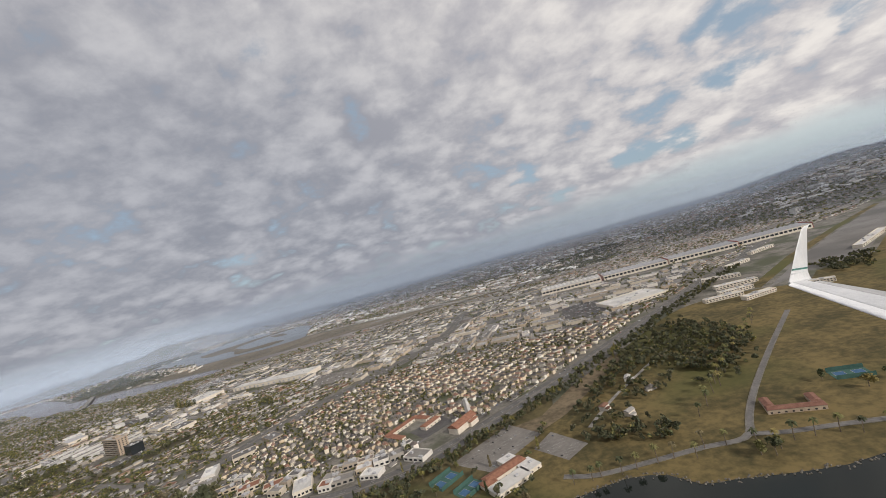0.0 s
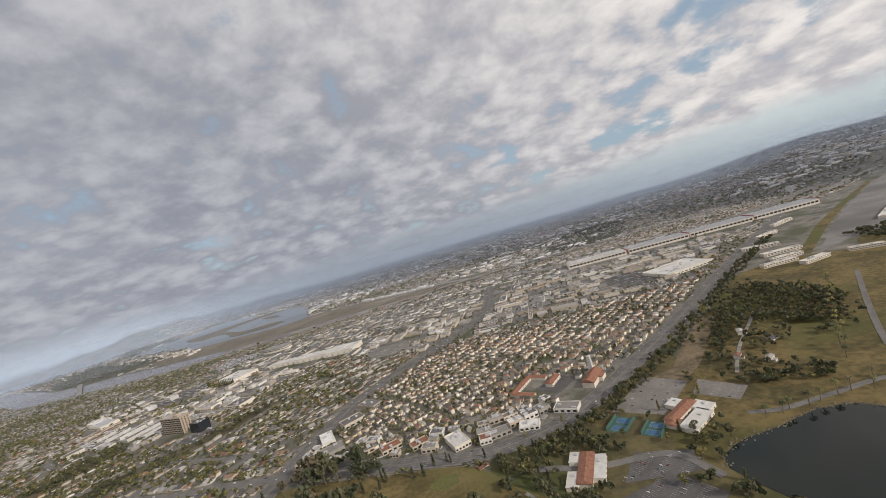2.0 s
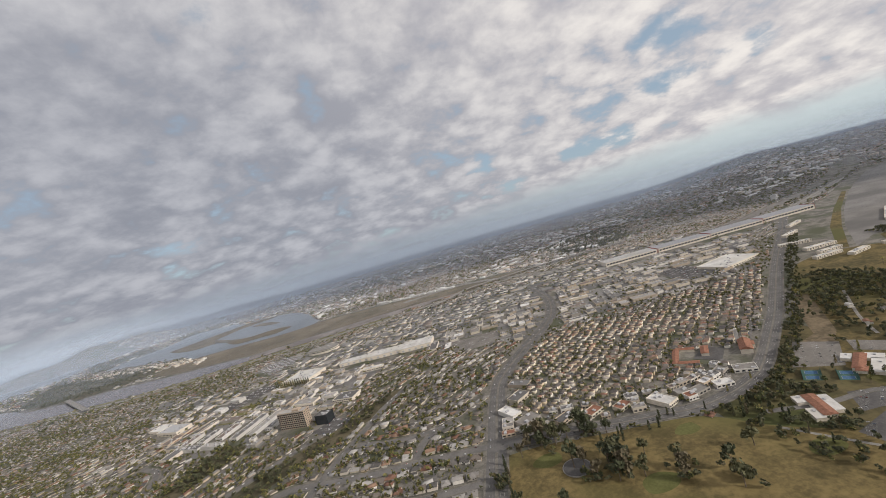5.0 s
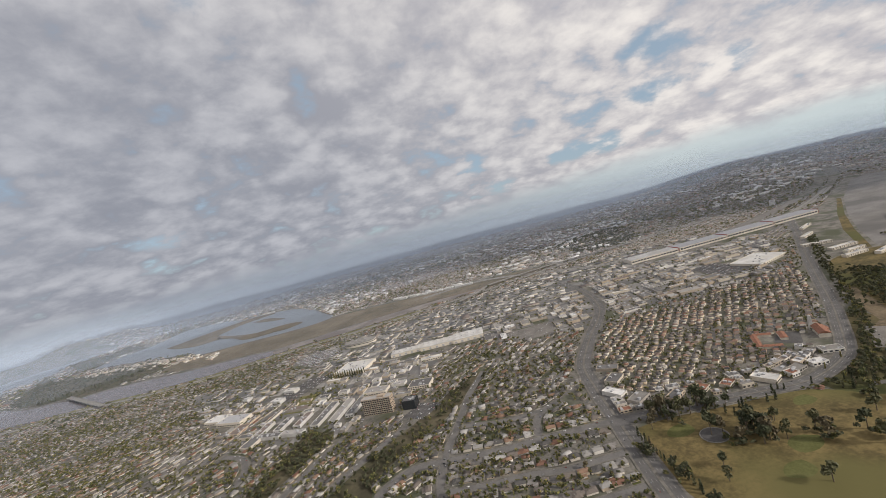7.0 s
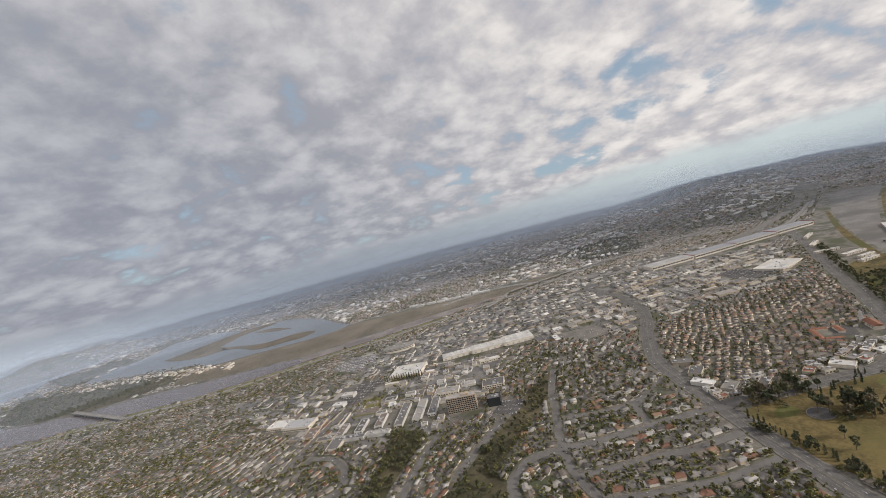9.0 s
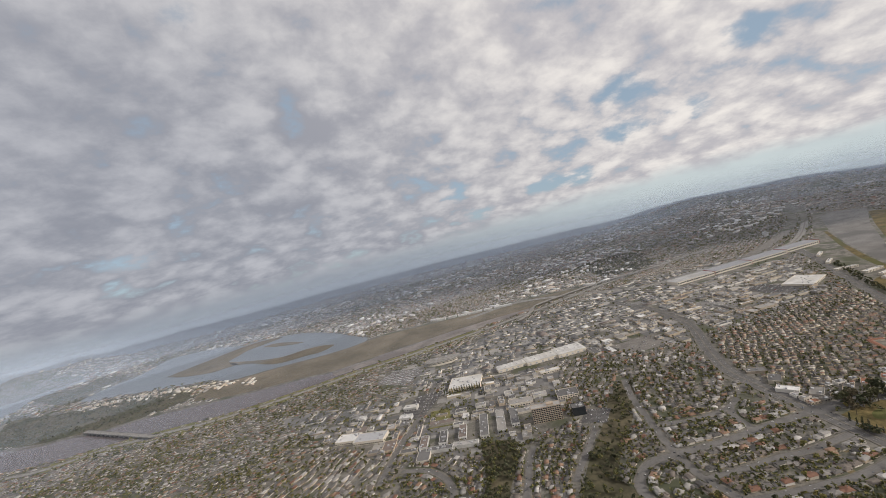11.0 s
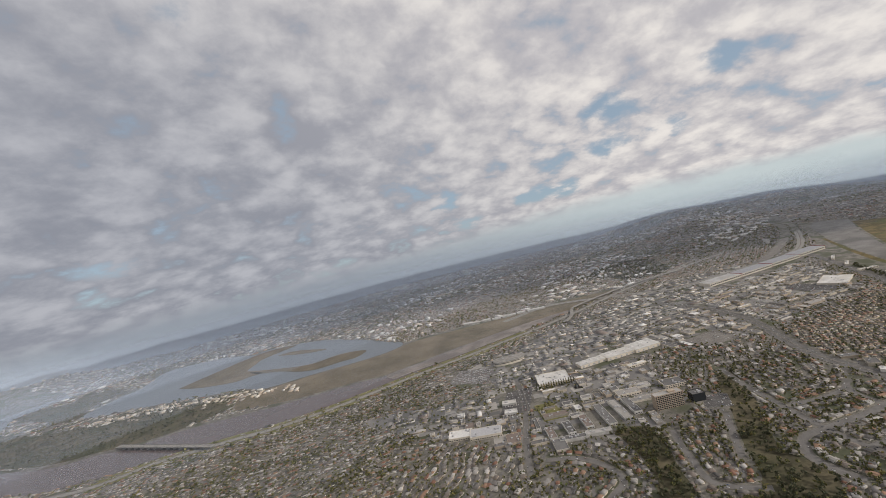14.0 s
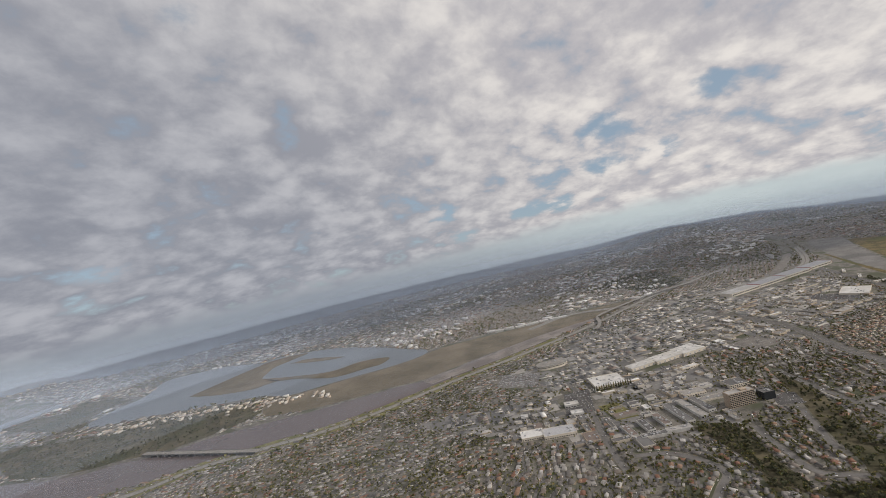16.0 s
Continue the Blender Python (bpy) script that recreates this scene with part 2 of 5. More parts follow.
M_REDTILE = mottled("red_tile", (0.19, 0.09, 0.06), (0.30, 0.15, 0.10), 0.4)
M_REDROOF = mottled("dull_red_roof", (0.15, 0.075, 0.055), (0.22, 0.115, 0.085), 0.4)
M_REDWALL = mottled("red_wall", (0.24, 0.08, 0.065), (0.30, 0.11, 0.09), 0.3)
M_DARKGLASS = material("dark_glass", lambda n: surface(n, n.mix(n.noise(place(n), 0.8), (0.015, 0.018, 0.022), (0.04, 0.045, 0.05)), 0.12, spec=0.6))
M_COURT = mottled("court_green", (0.045, 0.10, 0.085), (0.065, 0.13, 0.11), 0.2)
M_COURTBLUE = mottled("court_blue", (0.05, 0.11, 0.20), (0.07, 0.14, 0.25), 0.2)
M_STONE = mottled("riprap", (0.06, 0.055, 0.045), (0.20, 0.185, 0.16), 0.6)
M_METAL = mottled("grey_metal", (0.36, 0.36, 0.37), (0.46, 0.46, 0.47), 0.3, 0.55)
M_RUBBER = mottled("rubber", (0.015, 0.015, 0.015), (0.03, 0.03, 0.03), 2.0)


def water(name, tint, rough, wave, strength, spec=0.5):
    def build(n):
        p = place(n)
        h = n.math("ADD", n.noise(p, wave, 4.0, 0.6), n.math("MULTIPLY", n.noise(p, wave * 0.07, 2.0, 0.5), 2.0))
        col = n.mix(n.noise(p, 0.006, 3.0, 0.5), tint, tuple(c * 1.5 for c in tint))
        return surface(n, col, rough, bump=h, strength=strength, distance=0.3, spec=spec)
    return material(name, build)


M_LAKE = water("lake_water", (0.010, 0.013, 0.011), 0.05, 0.5, 0.03, 0.28)
M_RIVER = water("river_water", (0.085, 0.062, 0.055), 0.22, 0.03, 0.03)
M_BAY = water("bay_water", (0.10, 0.115, 0.13), 0.3, 0.02, 0.02)


# ---- mesh helpers ----
class Build:
    """Collects faces for one mesh."""

    def __init__(self):
        self.v, self.f, self.m = [], [], []

    def face(self, pts, mat=0):
        i = len(self.v)
        self.v += [tuple(p) for p in pts]
        self.f.append(tuple(range(i, i + len(pts))))
        self.m.append(mat)

    def box(self, x, y, z, sx, sy, sz, ang=0.0, mat=0, top=None, taper=1.0):
        """A box whose base centre is x, y, z; ang in radians."""
        c, s, i = math.cos(ang), math.sin(ang), len(self.v)
        for k, (zz, g) in enumerate(((z, 1.0), (z + sz, taper))):
            for dx, dy in ((-1, -1), (1, -1), (1, 1), (-1, 1)):
                a, b = dx * sx / 2 * g, dy * sy / 2 * g
                self.v.append((x + a * c - b * s, y + a * s + b * c, zz))
        quads = ((3, 2, 1, 0), (4, 5, 6, 7), (0, 1, 5, 4), (1, 2, 6, 5), (2, 3, 7, 6), (3, 0, 4, 7))
        for k, q in enumerate(quads):
            self.f.append(tuple(i + j for j in q))
            self.m.append(top if (top is not None and k == 1) else mat)

    def gable(self, x, y, z, sx, sy, rise, ang=0.0, mat=0, wall=None, hip=0.0):
        """A pitched roof with its ridge along its own x; hip: how far the ridge ends stand in."""
        c, s, i = math.cos(ang), math.sin(ang), len(self.v)
        t = 0.18
        pts = [(-sx / 2, -sy / 2, z), (sx / 2, -sy / 2, z), (sx / 2, sy / 2, z), (-sx / 2, sy / 2, z),
               (-sx / 2, -sy / 2, z + t), (sx / 2, -sy / 2, z + t), (sx / 2, sy / 2, z + t), (-sx / 2, sy / 2, z + t),
               (-sx / 2 + hip, 0, z + rise), (sx / 2 - hip, 0, z + rise)]
        self.v += [(x + a * c - b * s, y + a * s + b * c, h) for a, b, h in pts]
        end = mat if (wall is None or hip > 0) else wall
        for q, m in (((3, 2, 1, 0), mat), ((0, 1, 5, 4), mat), ((1, 2, 6, 5), mat), ((2, 3, 7, 6), mat), ((3, 0, 4, 7), mat),
                     ((4, 5, 9, 8), mat), ((6, 7, 8, 9), mat), ((5, 6, 9), end), ((7, 4, 8), end)):
            self.f.append(tuple(i + j for j in q))
            self.m.append(m)

    def tube(self, a, b, ra, rb, sides=6, mat=0):
        a, b = Vector(a), Vector(b)
        q = (b - a).to_track_quat("Z", "Y")
        i = len(self.v)
        for c, r in ((a, ra), (b, rb)):
            for k in range(sides):
                w = 2 * math.pi * k / sides
                self.v.append(tuple(c + q @ Vector((math.cos(w) * r, math.sin(w) * r, 0))))
        for k in range(sides):
            self.f.append((i + k, i + (k + 1) % sides, i + sides + (k + 1) % sides, i + sides + k))
            self.m.append(mat)
        self.f.append(tuple(i + sides + k for k in range(sides)))
        self.m.append(mat)

    def mesh(self, name, *mats):
        me = bpy.data.meshes.new(name)
        me.from_pydata(self.v, [], self.f)
        for m in mats:
            me.materials.append(m)
        if len(mats) > 1:
            me.polygons.foreach_set("material_index", self.m)
        me.update()
        return me


def part(name, build, mat, parent, label=""):
    ob = new(name, build.mesh(name, *(mat if isinstance(mat, tuple) else (mat,))))
    ob.parent = parent
    if label:
        tagged(ob, label)
    return ob


def many(name, kinds, spots, mats, label, category):
    """One object of kind stuff: the shapes in kinds set down at spots of (kind, x, y, z, turn, sx, sy, sz)."""
    vs, fs, ls, ms, base = [], [], [], [], 0
    spots = np.array(spots, float)
    for k, b in enumerate(kinds):
        sp = spots[spots[:, 0] == k]
        if not len(sp):
            continue
        v = np.array(b.v, float)
        c, s = np.cos(sp[:, 4])[:, None], np.sin(sp[:, 4])[:, None]
        X, Y = v[:, 0] * sp[:, 5:6], v[:, 1] * sp[:, 6:7]
        V = np.stack([X * c - Y * s + sp[:, 1:2], X * s + Y * c + sp[:, 2:3], v[:, 2] * sp[:, 7:8] + sp[:, 3:4]], 2)
        loops, lens = np.concatenate([np.array(f) for f in b.f]), np.array([len(f) for f in b.f])
        off = base + np.arange(len(sp))[:, None] * len(v)
        vs.append(V.reshape(-1, 3)), fs.append((loops[None] + off).ravel()), ls.append(np.tile(lens, len(sp))), ms.append(np.tile(np.array(b.m), len(sp)))
        base += len(v) * len(sp)
    vs, fs, ls, ms = (np.concatenate(q) for q in (vs, fs, ls, ms))
    me = bpy.data.meshes.new(name)
    me.vertices.add(len(vs)), me.loops.add(len(fs)), me.polygons.add(len(ls))
    me.vertices.foreach_set("co", vs.ravel()), me.loops.foreach_set("vertex_index", fs.astype(np.int32))
    me.polygons.foreach_set("loop_start", np.concatenate([[0], np.cumsum(ls)[:-1]]).astype(np.int32))
    for m in mats:
        me.materials.append(m)
    me.polygons.foreach_set("material_index", ms.astype(np.int32))
    me.update(calc_edges=True)
    return tagged(new(name, me), label, category, kind="stuff")


rng = np.random.default_rng(7)


def curve(pts, step=12.0):
    """A smooth line through the points of a plan, with a point every step or so."""
    p = [Vector((*q, 0)) for q in pts]
    p = [2 * p[0] - p[1]] + p + [2 * p[-1] - p[-2]]
    out = []
    for a, b, c, d in zip(p, p[1:], p[2:], p[3:]):
        k = max(2, int((c - b).length / step))
        for i in range(k):
            t = i / k
            out.append(0.5 * (2 * b + (c - a) * t + (2 * a - 5 * b + 4 * c - d) * t * t + (3 * b - a - 3 * c + d) * t ** 3))
    return np.array([(q.x, q.y) for q in out + [p[-2]]])


def sides_of(line):
    d = np.gradient(line, axis=0)
    d /= np.linalg.norm(d, axis=1)[:, None] + 1e-9
    return np.stack([-d[:, 1], d[:, 0]], 1)


def ribbon(b, line, left, right, z0, z1=None, mat=0, skip=None):
    """A strip along a line between two offsets; with z1 it is a raised slab with its edges."""
    n = sides_of(line)
    L, R = line + n * left, line + n * right
    top = z0 if z1 is None else z1
    for i in range(len(line) - 1):
        if skip is not None and skip[i]:
            continue
        b.face([(*R[i], top), (*R[i + 1], top), (*L[i + 1], top), (*L[i], top)], mat)
        if z1 is not None:
            b.face([(*L[i], top), (*L[i + 1], top), (*L[i + 1], z0), (*L[i], z0)], mat)
            b.face([(*R[i], z0), (*R[i + 1], z0), (*R[i + 1], top), (*R[i], top)], mat)


def inside(poly, x, y):
    p = np.array(poly, float)
    x, y = np.asarray(x, float), np.asarray(y, float)
    hit = np.zeros(x.shape, bool)
    for (ax, ay), (bx, by) in zip(p, np.roll(p, -1, 0)):
        cond = (ay > y) != (by > y)
        hit ^= cond & (x < (bx - ax) * (y - ay) / (by - ay + 1e-12) + ax)
    return hit


def clear_of(line, x, y, d):
    """True where x, y lies farther than d from the line."""
    ok = np.ones(np.shape(x), bool)
    for (ax, ay), (bx, by) in zip(line[:-1], line[1:]):
        ux, uy = bx - ax, by - ay
        t = np.clip(((x - ax) * ux + (y - ay) * uy) / (ux * ux + uy * uy + 1e-9), 0, 1)
        ok &= np.hypot(x - ax - t * ux, y - ay - t * uy) > d
    return ok


def sheet(name, outline, z, mat, label, category="ground", grow=True):
    """A flat piece of ground with a rounded outline."""
    pts = [Vector((*q, 0)) for q in outline]
    if grow:
        c = curve(list(outline) + [outline[0]], 15.0)[:-1]
        pts = [Vector((*q, 0)) for q in c]
    bm = bmesh.new()
    vs = [bm.verts.new((p.x, p.y, z)) for p in pts]
    es = [bm.edges.new((a, b)) for a, b in zip(vs, vs[1:] + vs[:1])]
    bmesh.ops.triangle_fill(bm, edges=es, use_beauty=True, use_dissolve=False)
    bmesh.ops.recalc_face_normals(bm, faces=bm.faces)
    for f in bm.faces:
        if f.normal.z < 0:
            f.normal_flip()
    me = bpy.data.meshes.new(name)
    bm.to_mesh(me), bm.free()
    me.materials.append(mat)
    return tagged(new(name, me), label, category, kind="structure")


# ---- the plan: land, water, roads ----
BLVD = [(719, 911), (464, 723), (316, 616), (207, 534), (89, 444), (21, 396), (-46, 351), (-81, 334), (-123, 326), (-160, 327), (-190, 338), (-231, 353), (-272, 370), (-344, 396)]
WIDE = [(-430, 165), (-401, 250), (-380, 312), (-358, 374), (-342, 417), (-321, 475), (-291, 545), (-250, 596), (-197, 652), (-132, 716), (-82, 785), (-32, 905), (0, 1080)]
CROSS = [(-335, 396), (-382, 410), (-427, 424), (-472, 435), (-514, 450), (-547, 463), (-582, 474), (-609, 466), (-626, 454), (-637, 431), (-643, 396)]
STREETS = [
    [(-413, 668), (-463, 605), (-498, 546), (-541, 475), (-561, 429), (-567, 406), (-571, 350)],
    [(-563, 411), (-515, 392), (-475, 380), (-447, 366), (-399, 354), (-381, 350)],
    [(-578, 369), (-521, 341), (-490, 328), (-464, 316), (-418, 306), (-398, 302)],
    [(-499, 520), (-462, 497), (-412, 482), (-371, 487)],
    [(-435, 434), (-419, 466), (-392, 485)],
    [(-666, 618), (-698, 586), (-720, 557), (-740, 533), (-749, 509), (-737, 487), (-717, 460)],
    [(-572, 583), (-635, 541), (-676, 512)],
    [(-664, 1023), (-739, 906), (-819, 808), (-868, 748), (-899, 703)],
    [(-854, 719), (-818, 685), (-806, 638), (-818, 599), (-854, 590), (-914, 577)],
]
LEVEE = [(-1830, 1600), (-1620, 1482), (-1480, 1470), (-1364, 1430), (-1290, 1405), (-1212, 1372), (-1075, 1342), (-960, 1332), (-800, 1325), (-610, 1306), (-383, 1290), (-135, 1289), (251, 1304), (798, 1249)]
LAKE = [(-17, 225), (-10, 237), (11, 244), (36, 244), (68, 248), (90, 240), (100, 226), (117, 222), (143, 215), (168, 210), (210, 204), (260, 140), (160, 70), (70, 100), (12, 160), (-10, 195)]
RIVER = [(-2731, 2250), (-2000, 1800), (-1851, 1691), (-1713, 1574), (-1643, 1546), (-1571, 1518), (-1473, 1500), (-1364, 1452), (-1290, 1428), (-1212, 1398), (-1075, 1366), (-960, 1354), (-800, 1347), (-610, 1328), (-420, 1312),
         (-452, 1345), (-537, 1400), (-740, 1420), (-860, 1428), (-953, 1470), (-1087, 1515), (-1200, 1560), (-1330, 1620), (-1440, 1665), (-1572, 1690), (-1660, 1745), (-1741, 1774), (-1846, 1849), (-1940, 1940), (-2509, 2366)]
BAY = [(-1826, 2335), (-1850, 2420), (-1760, 2560), (-1681, 2629), (-1640, 2800), (-1590, 2900), (-1450, 2850), (-1316, 2760), (-1189, 2567), (-1104, 2573), (-960, 2460), (-838, 2298), (-750, 2060), (-690, 1820), (-670, 1740), (-700, 1700), (-773, 1690),
       (-878, 1710), (-960, 1740), (-1041, 1765), (-1193, 1810), (-1260, 1906), (-1409, 2030), (-1624, 2192), (-1724, 2263)]
ISLES = [[(-1501, 2320), (-1410, 2380), (-1324, 2433), (-1230, 2490), (-1137, 2528), (-1040, 2500), (-980, 2442), (-1060, 2400), (-1150, 2360), (-1190, 2290), (-1230, 2200), (-1180, 2080), (-1227, 2076), (-1291, 2080), (-1412, 2190)],
         [(-1230, 2200), (-1130, 2060), (-1011, 1930), (-900, 1920), (-828, 1875), (-800, 1820), (-860, 1775), (-905, 1790), (-1029, 1830), (-1122, 1990), (-1200, 2090)],
         [(-1090, 2330), (-1010, 2300), (-920, 2150), (-900, 2100), (-960, 2140), (-1040, 2240)]]
SEA = [(-4700, 2730), (-2456, 2460), (-2175, 2650), (-2218, 2905), (-2140, 2960), (-2050, 3060), (-2110, 3240), (-2400, 3500), (-3390, 3600)]
FLATS = [(-1300, 1680), (-1193, 1590), (-1087, 1535), (-953, 1488), (-860, 1440), (-740, 1432), (-537, 1415), (-420, 1318), (-26, 1321), (157, 1347), (-30, 1461), (-300, 1560), (-485, 1640), (-620, 1690), (-700, 1690), (-773, 1680), (-878, 1700), (-1041, 1752), (-1193, 1795), (-1260, 1880)]
LAKE_EDGE = [(x * 1.0, y + 4.0) for x, y in LAKE]
GOLF = [(-348, 375), (-364, 325), (-379, 261), (-360, 159), (-226, 113), (-107, 174), (-80, 192), (-101, 228), (-137, 267), (-160, 307), (-186, 324), (-247, 345), (-309, 368)]
PARK = [(-30, 255), (-5, 311), (26, 341), (71, 385), (164, 468), (286, 560), (370, 560), (420, 520), (410, 450), (400, 360), (380, 280), (300, 185), (189, 190), (143, 200), (117, 205), (94, 232), (36, 232), (-10, 220)]
WOODS = [(63, 329), (85, 397), (189, 488), (265, 533), (285, 412), (231, 347), (188, 324), (155, 339), (135, 353), (109, 299), (82, 289)]
RIVERPARK = [(-2172, 2600), (-1974, 2333), (-1790, 2200), (-1677, 2193), (-1560, 2110), (-1427, 2007), (-1300, 1880), (-1310, 1700), (-1440, 1690), (-1572, 1715), (-1660, 1770), (-1741, 1800), (-1846, 1880), (-1940, 1980)]
POINT = [(-2218, 2890), (-2153, 2951), (-1990, 2830), (-1970, 2994), (-1771, 2782), (-1728, 2650), (-1850, 2560), (-1851, 2400), (-1920, 2400), (-2102, 2700)]
BELT = [(57, 328), (60, 298), (84, 287), (112, 272), (124, 282), (118, 297), (92, 300), (72, 318)]
HEDGES = [(66, 345), (90, 372), (140, 438), (182, 462), (170, 440), (150, 415), (110, 370), (84, 342)]
BASE_TREES = [(480, 520), (495, 590), (530, 580), (580, 574), (560, 545), (500, 500)]
GROVE = [(252, 512), (276, 470), (268, 400), (232, 358), (196, 340), (172, 385), (142, 416), (188, 465)]
CANYON = [[(-722, 690), (-676, 656), (-700, 610), (-748, 560), (-790, 508), (-822, 538), (-768, 592)], [(-798, 512), (-758, 474), (-725, 444), (-690, 404), (-730, 388), (-790, 440)],
          [(-418, 672), (-420, 640), (-505, 568), (-585, 518), (-632, 478), (-640, 420), (-694, 400), (-748, 458), (-702, 478), (-634, 532), (-546, 590), (-480, 642)]]
COMM = [[(-696, 1030), (-678, 999), (-515, 971), (-318, 797), (-201, 673), (-107, 683), (61, 648), (231, 607), (355, 702), (534, 866), (591, 1028), (258, 1204), (-118, 1227), (-500, 1216), (-741, 1196)],
        [(-1038, 1181), (-796, 1022), (-667, 1025), (-419, 1000), (-450, 811), (-593, 636), (-703, 638), (-848, 747), (-946, 940)]]
TOWN = [(-304, 530), (-180, 635), (-115, 651), (6, 608), (80, 633), (252, 597), (194, 543), (85, 461), (-32, 389), (-93, 361), (-166, 368), (-293, 406), (-312, 468)]

CLUB = [(-150, 325), (-95, 335), (-45, 352), (30, 400), (60, 390), (0, 230), (-20, 150), (-130, 150), (-160, 250)]


def bump_at(x, y, cx, cy, rx, ry, ang, h):
    c, s = math.cos(ang), math.sin(ang)
    u, v = ((x - cx) * c + (y - cy) * s) / rx, (-(x - cx) * s + (y - cy) * c) / ry
    return h * np.exp(-(u * u + v * v))


def terrain(x, y):
    """The height of the land: flat by the water, hills far off."""
    x, y = np.asarray(x, float), np.asarray(y, float)
    z = bump_at(x, y, 1950, 1900, 820, 330, radians(38), 48.0)
    z = z + bump_at(x, y, 2750, 2250, 1200, 430, radians(-55), 84.0)
    z = z + bump_at(x, y, 600, 1560, 330, 170, radians(-15), 26.0)
    z = z + bump_at(x, y, 900, 3700, 1300, 420, radians(-5), 12.0)
    z = z + bump_at(x, y, -2650, 3550, 1000, 360, radians(25), 92.0)
    z = z + bump_at(x, y, -1300, 4200, 1300, 330, radians(0), 14.0)
    z = z * (1 + 0.25 * np.sin(x / 210.0) * np.sin(y / 260.0 + 1.0) + 0.1 * np.sin(x / 71.0 + y / 93.0))
    return np.maximum(0.0, z - 7.0)


def land():
    step, R = 60.0, 4650.0
    n = int(2 * R / step) + 1
    g = np.linspace(-R, R, n)
    b, idx = Build(), {}
    for j in range(n):
        for i in range(n):
            if math.hypot(g[i], g[j]) <= R:
                x, y = g[i] - 700.0, g[j]
                idx[i, j] = len(b.v)
                b.v.append((x, y, float(terrain(x, y))))
    for (i, j), k in idx.items():
        q = [(i, j), (i + 1, j), (i + 1, j + 1), (i, j + 1)]
        if all(c in idx for c in q):
            b.f.append(tuple(idx[c] for c in q)), b.m.append(0)
    me = b.mesh("ground", M_GROUND)
    me.polygons.foreach_set("use_smooth", [True] * len(me.polygons))
    tagged(new("ground", me), "grey-brown town ground reaching to hazy hills", "ground", kind="structure")


land()
sheet("lake", LAKE, 0.30, M_LAKE, "dark still water of a park lagoon", "water")
sheet("river", RIVER, 0.30, M_RIVER, "brown tidal river water", "water")
sheet("bay", BAY, 0.20, M_BAY, "pale grey bay water", "water")
sheet("sea", SEA, 0.20, M_BAY, "pale grey water of the open sea", "water")
for o in ISLES:
    sheet("island", o, 0.7, M_MARSH, "low brown marsh island in the bay", "island")
sheet("river_flats", FLATS, 0.15, M_MARSH, "brown marsh flats beside the river", "ground")
sheet("golf_lawn", GOLF, 0.16, M_GOLF, "yellowed golf course grass", "lawn")
sheet("park_lawn", PARK, 0.12, M_GRASS, "yellowed park grass by the lagoon", "lawn")
sheet("river_park", RIVERPARK, 0.10, M_SCRUB, "dark scrubby river park", "ground")
sheet("point_land", POINT, 0.26, M_SCRUB, "low wooded point of land in the bay", "ground")
for o in CANYON:
    sheet("canyon_floor", o, 0.16, M_SCRUB, "dark wooded canyon floor", "ground")

sheet("airfield", [(405, 545), (560, 662), (737, 778), (986, 925), (1500, 1180), (1500, 1000), (1100, 850), (715, 680), (569, 572), (480, 566)], 0.2, M_APRON, "wide bare asphalt apron of an old airfield", "pavement", False)
sheet("verge", [(398, 552), (560, 668), (737, 784), (986, 931), (990, 946), (732, 798), (550, 684), (392, 566)], 0.2, M_GRASS, "yellow grass strip beside the apron", "lawn", False)
sheet("base_lawn", [(420, 505), (480, 556), (569, 562), (715, 670), (1100, 838), (1400, 960), (1400, 300), (900, 260), (400, 260), (395, 420)], 0.11, M_GRASS, "dry lawns of the old base beside the apron", "lawn", False)
sheet("dirt_track", [(11, 356), (42, 362), (82, 405), (150, 462), (160, 452), (95, 385), (62, 352), (27, 330)], 0.2, M_DIRT, "bare brown earth track beside the boulevard", "ground", False)
sheet("club_lawn", CLUB, 0.1, M_CLUB, "patchy lawn with trees between club buildings", "lawn")
bank = Build()
ribbon(bank, curve(LEVEE[1:11], 20.0), 30, -30, 0.46)
tagged(new("levee_bank", bank.mesh("levee_bank", M_BANK)), "pale green grass bank along the river road", "lawn", kind="structure")
sheet("mud_flat", [(-860, 1372), (-700, 1352), (-610, 1340), (-383, 1325), (-135, 1315), (-150, 1345), (-400, 1400), (-600, 1416), (-740, 1422), (-860, 1428)], 0.40, M_MUD, "pale braided mud flat with shallow channels", "ground")
sheet("vacant_plot", [(-738, 876), (-704, 857), (-729, 787), (-770, 810)], 0.3, M_BANK, "vacant grassy plot between works", "lawn", False)
WOODED = [(300, 1380), (380, 1310), (500, 1320), (640, 1480), (640, 1700), (480, 1733), (355, 1650)]
LINES = []
CROSSINGS = [(BLVD, 8.5), (WIDE, 10.5), (CROSS, 5.5)] + [(s, 4.25) for s in STREETS]


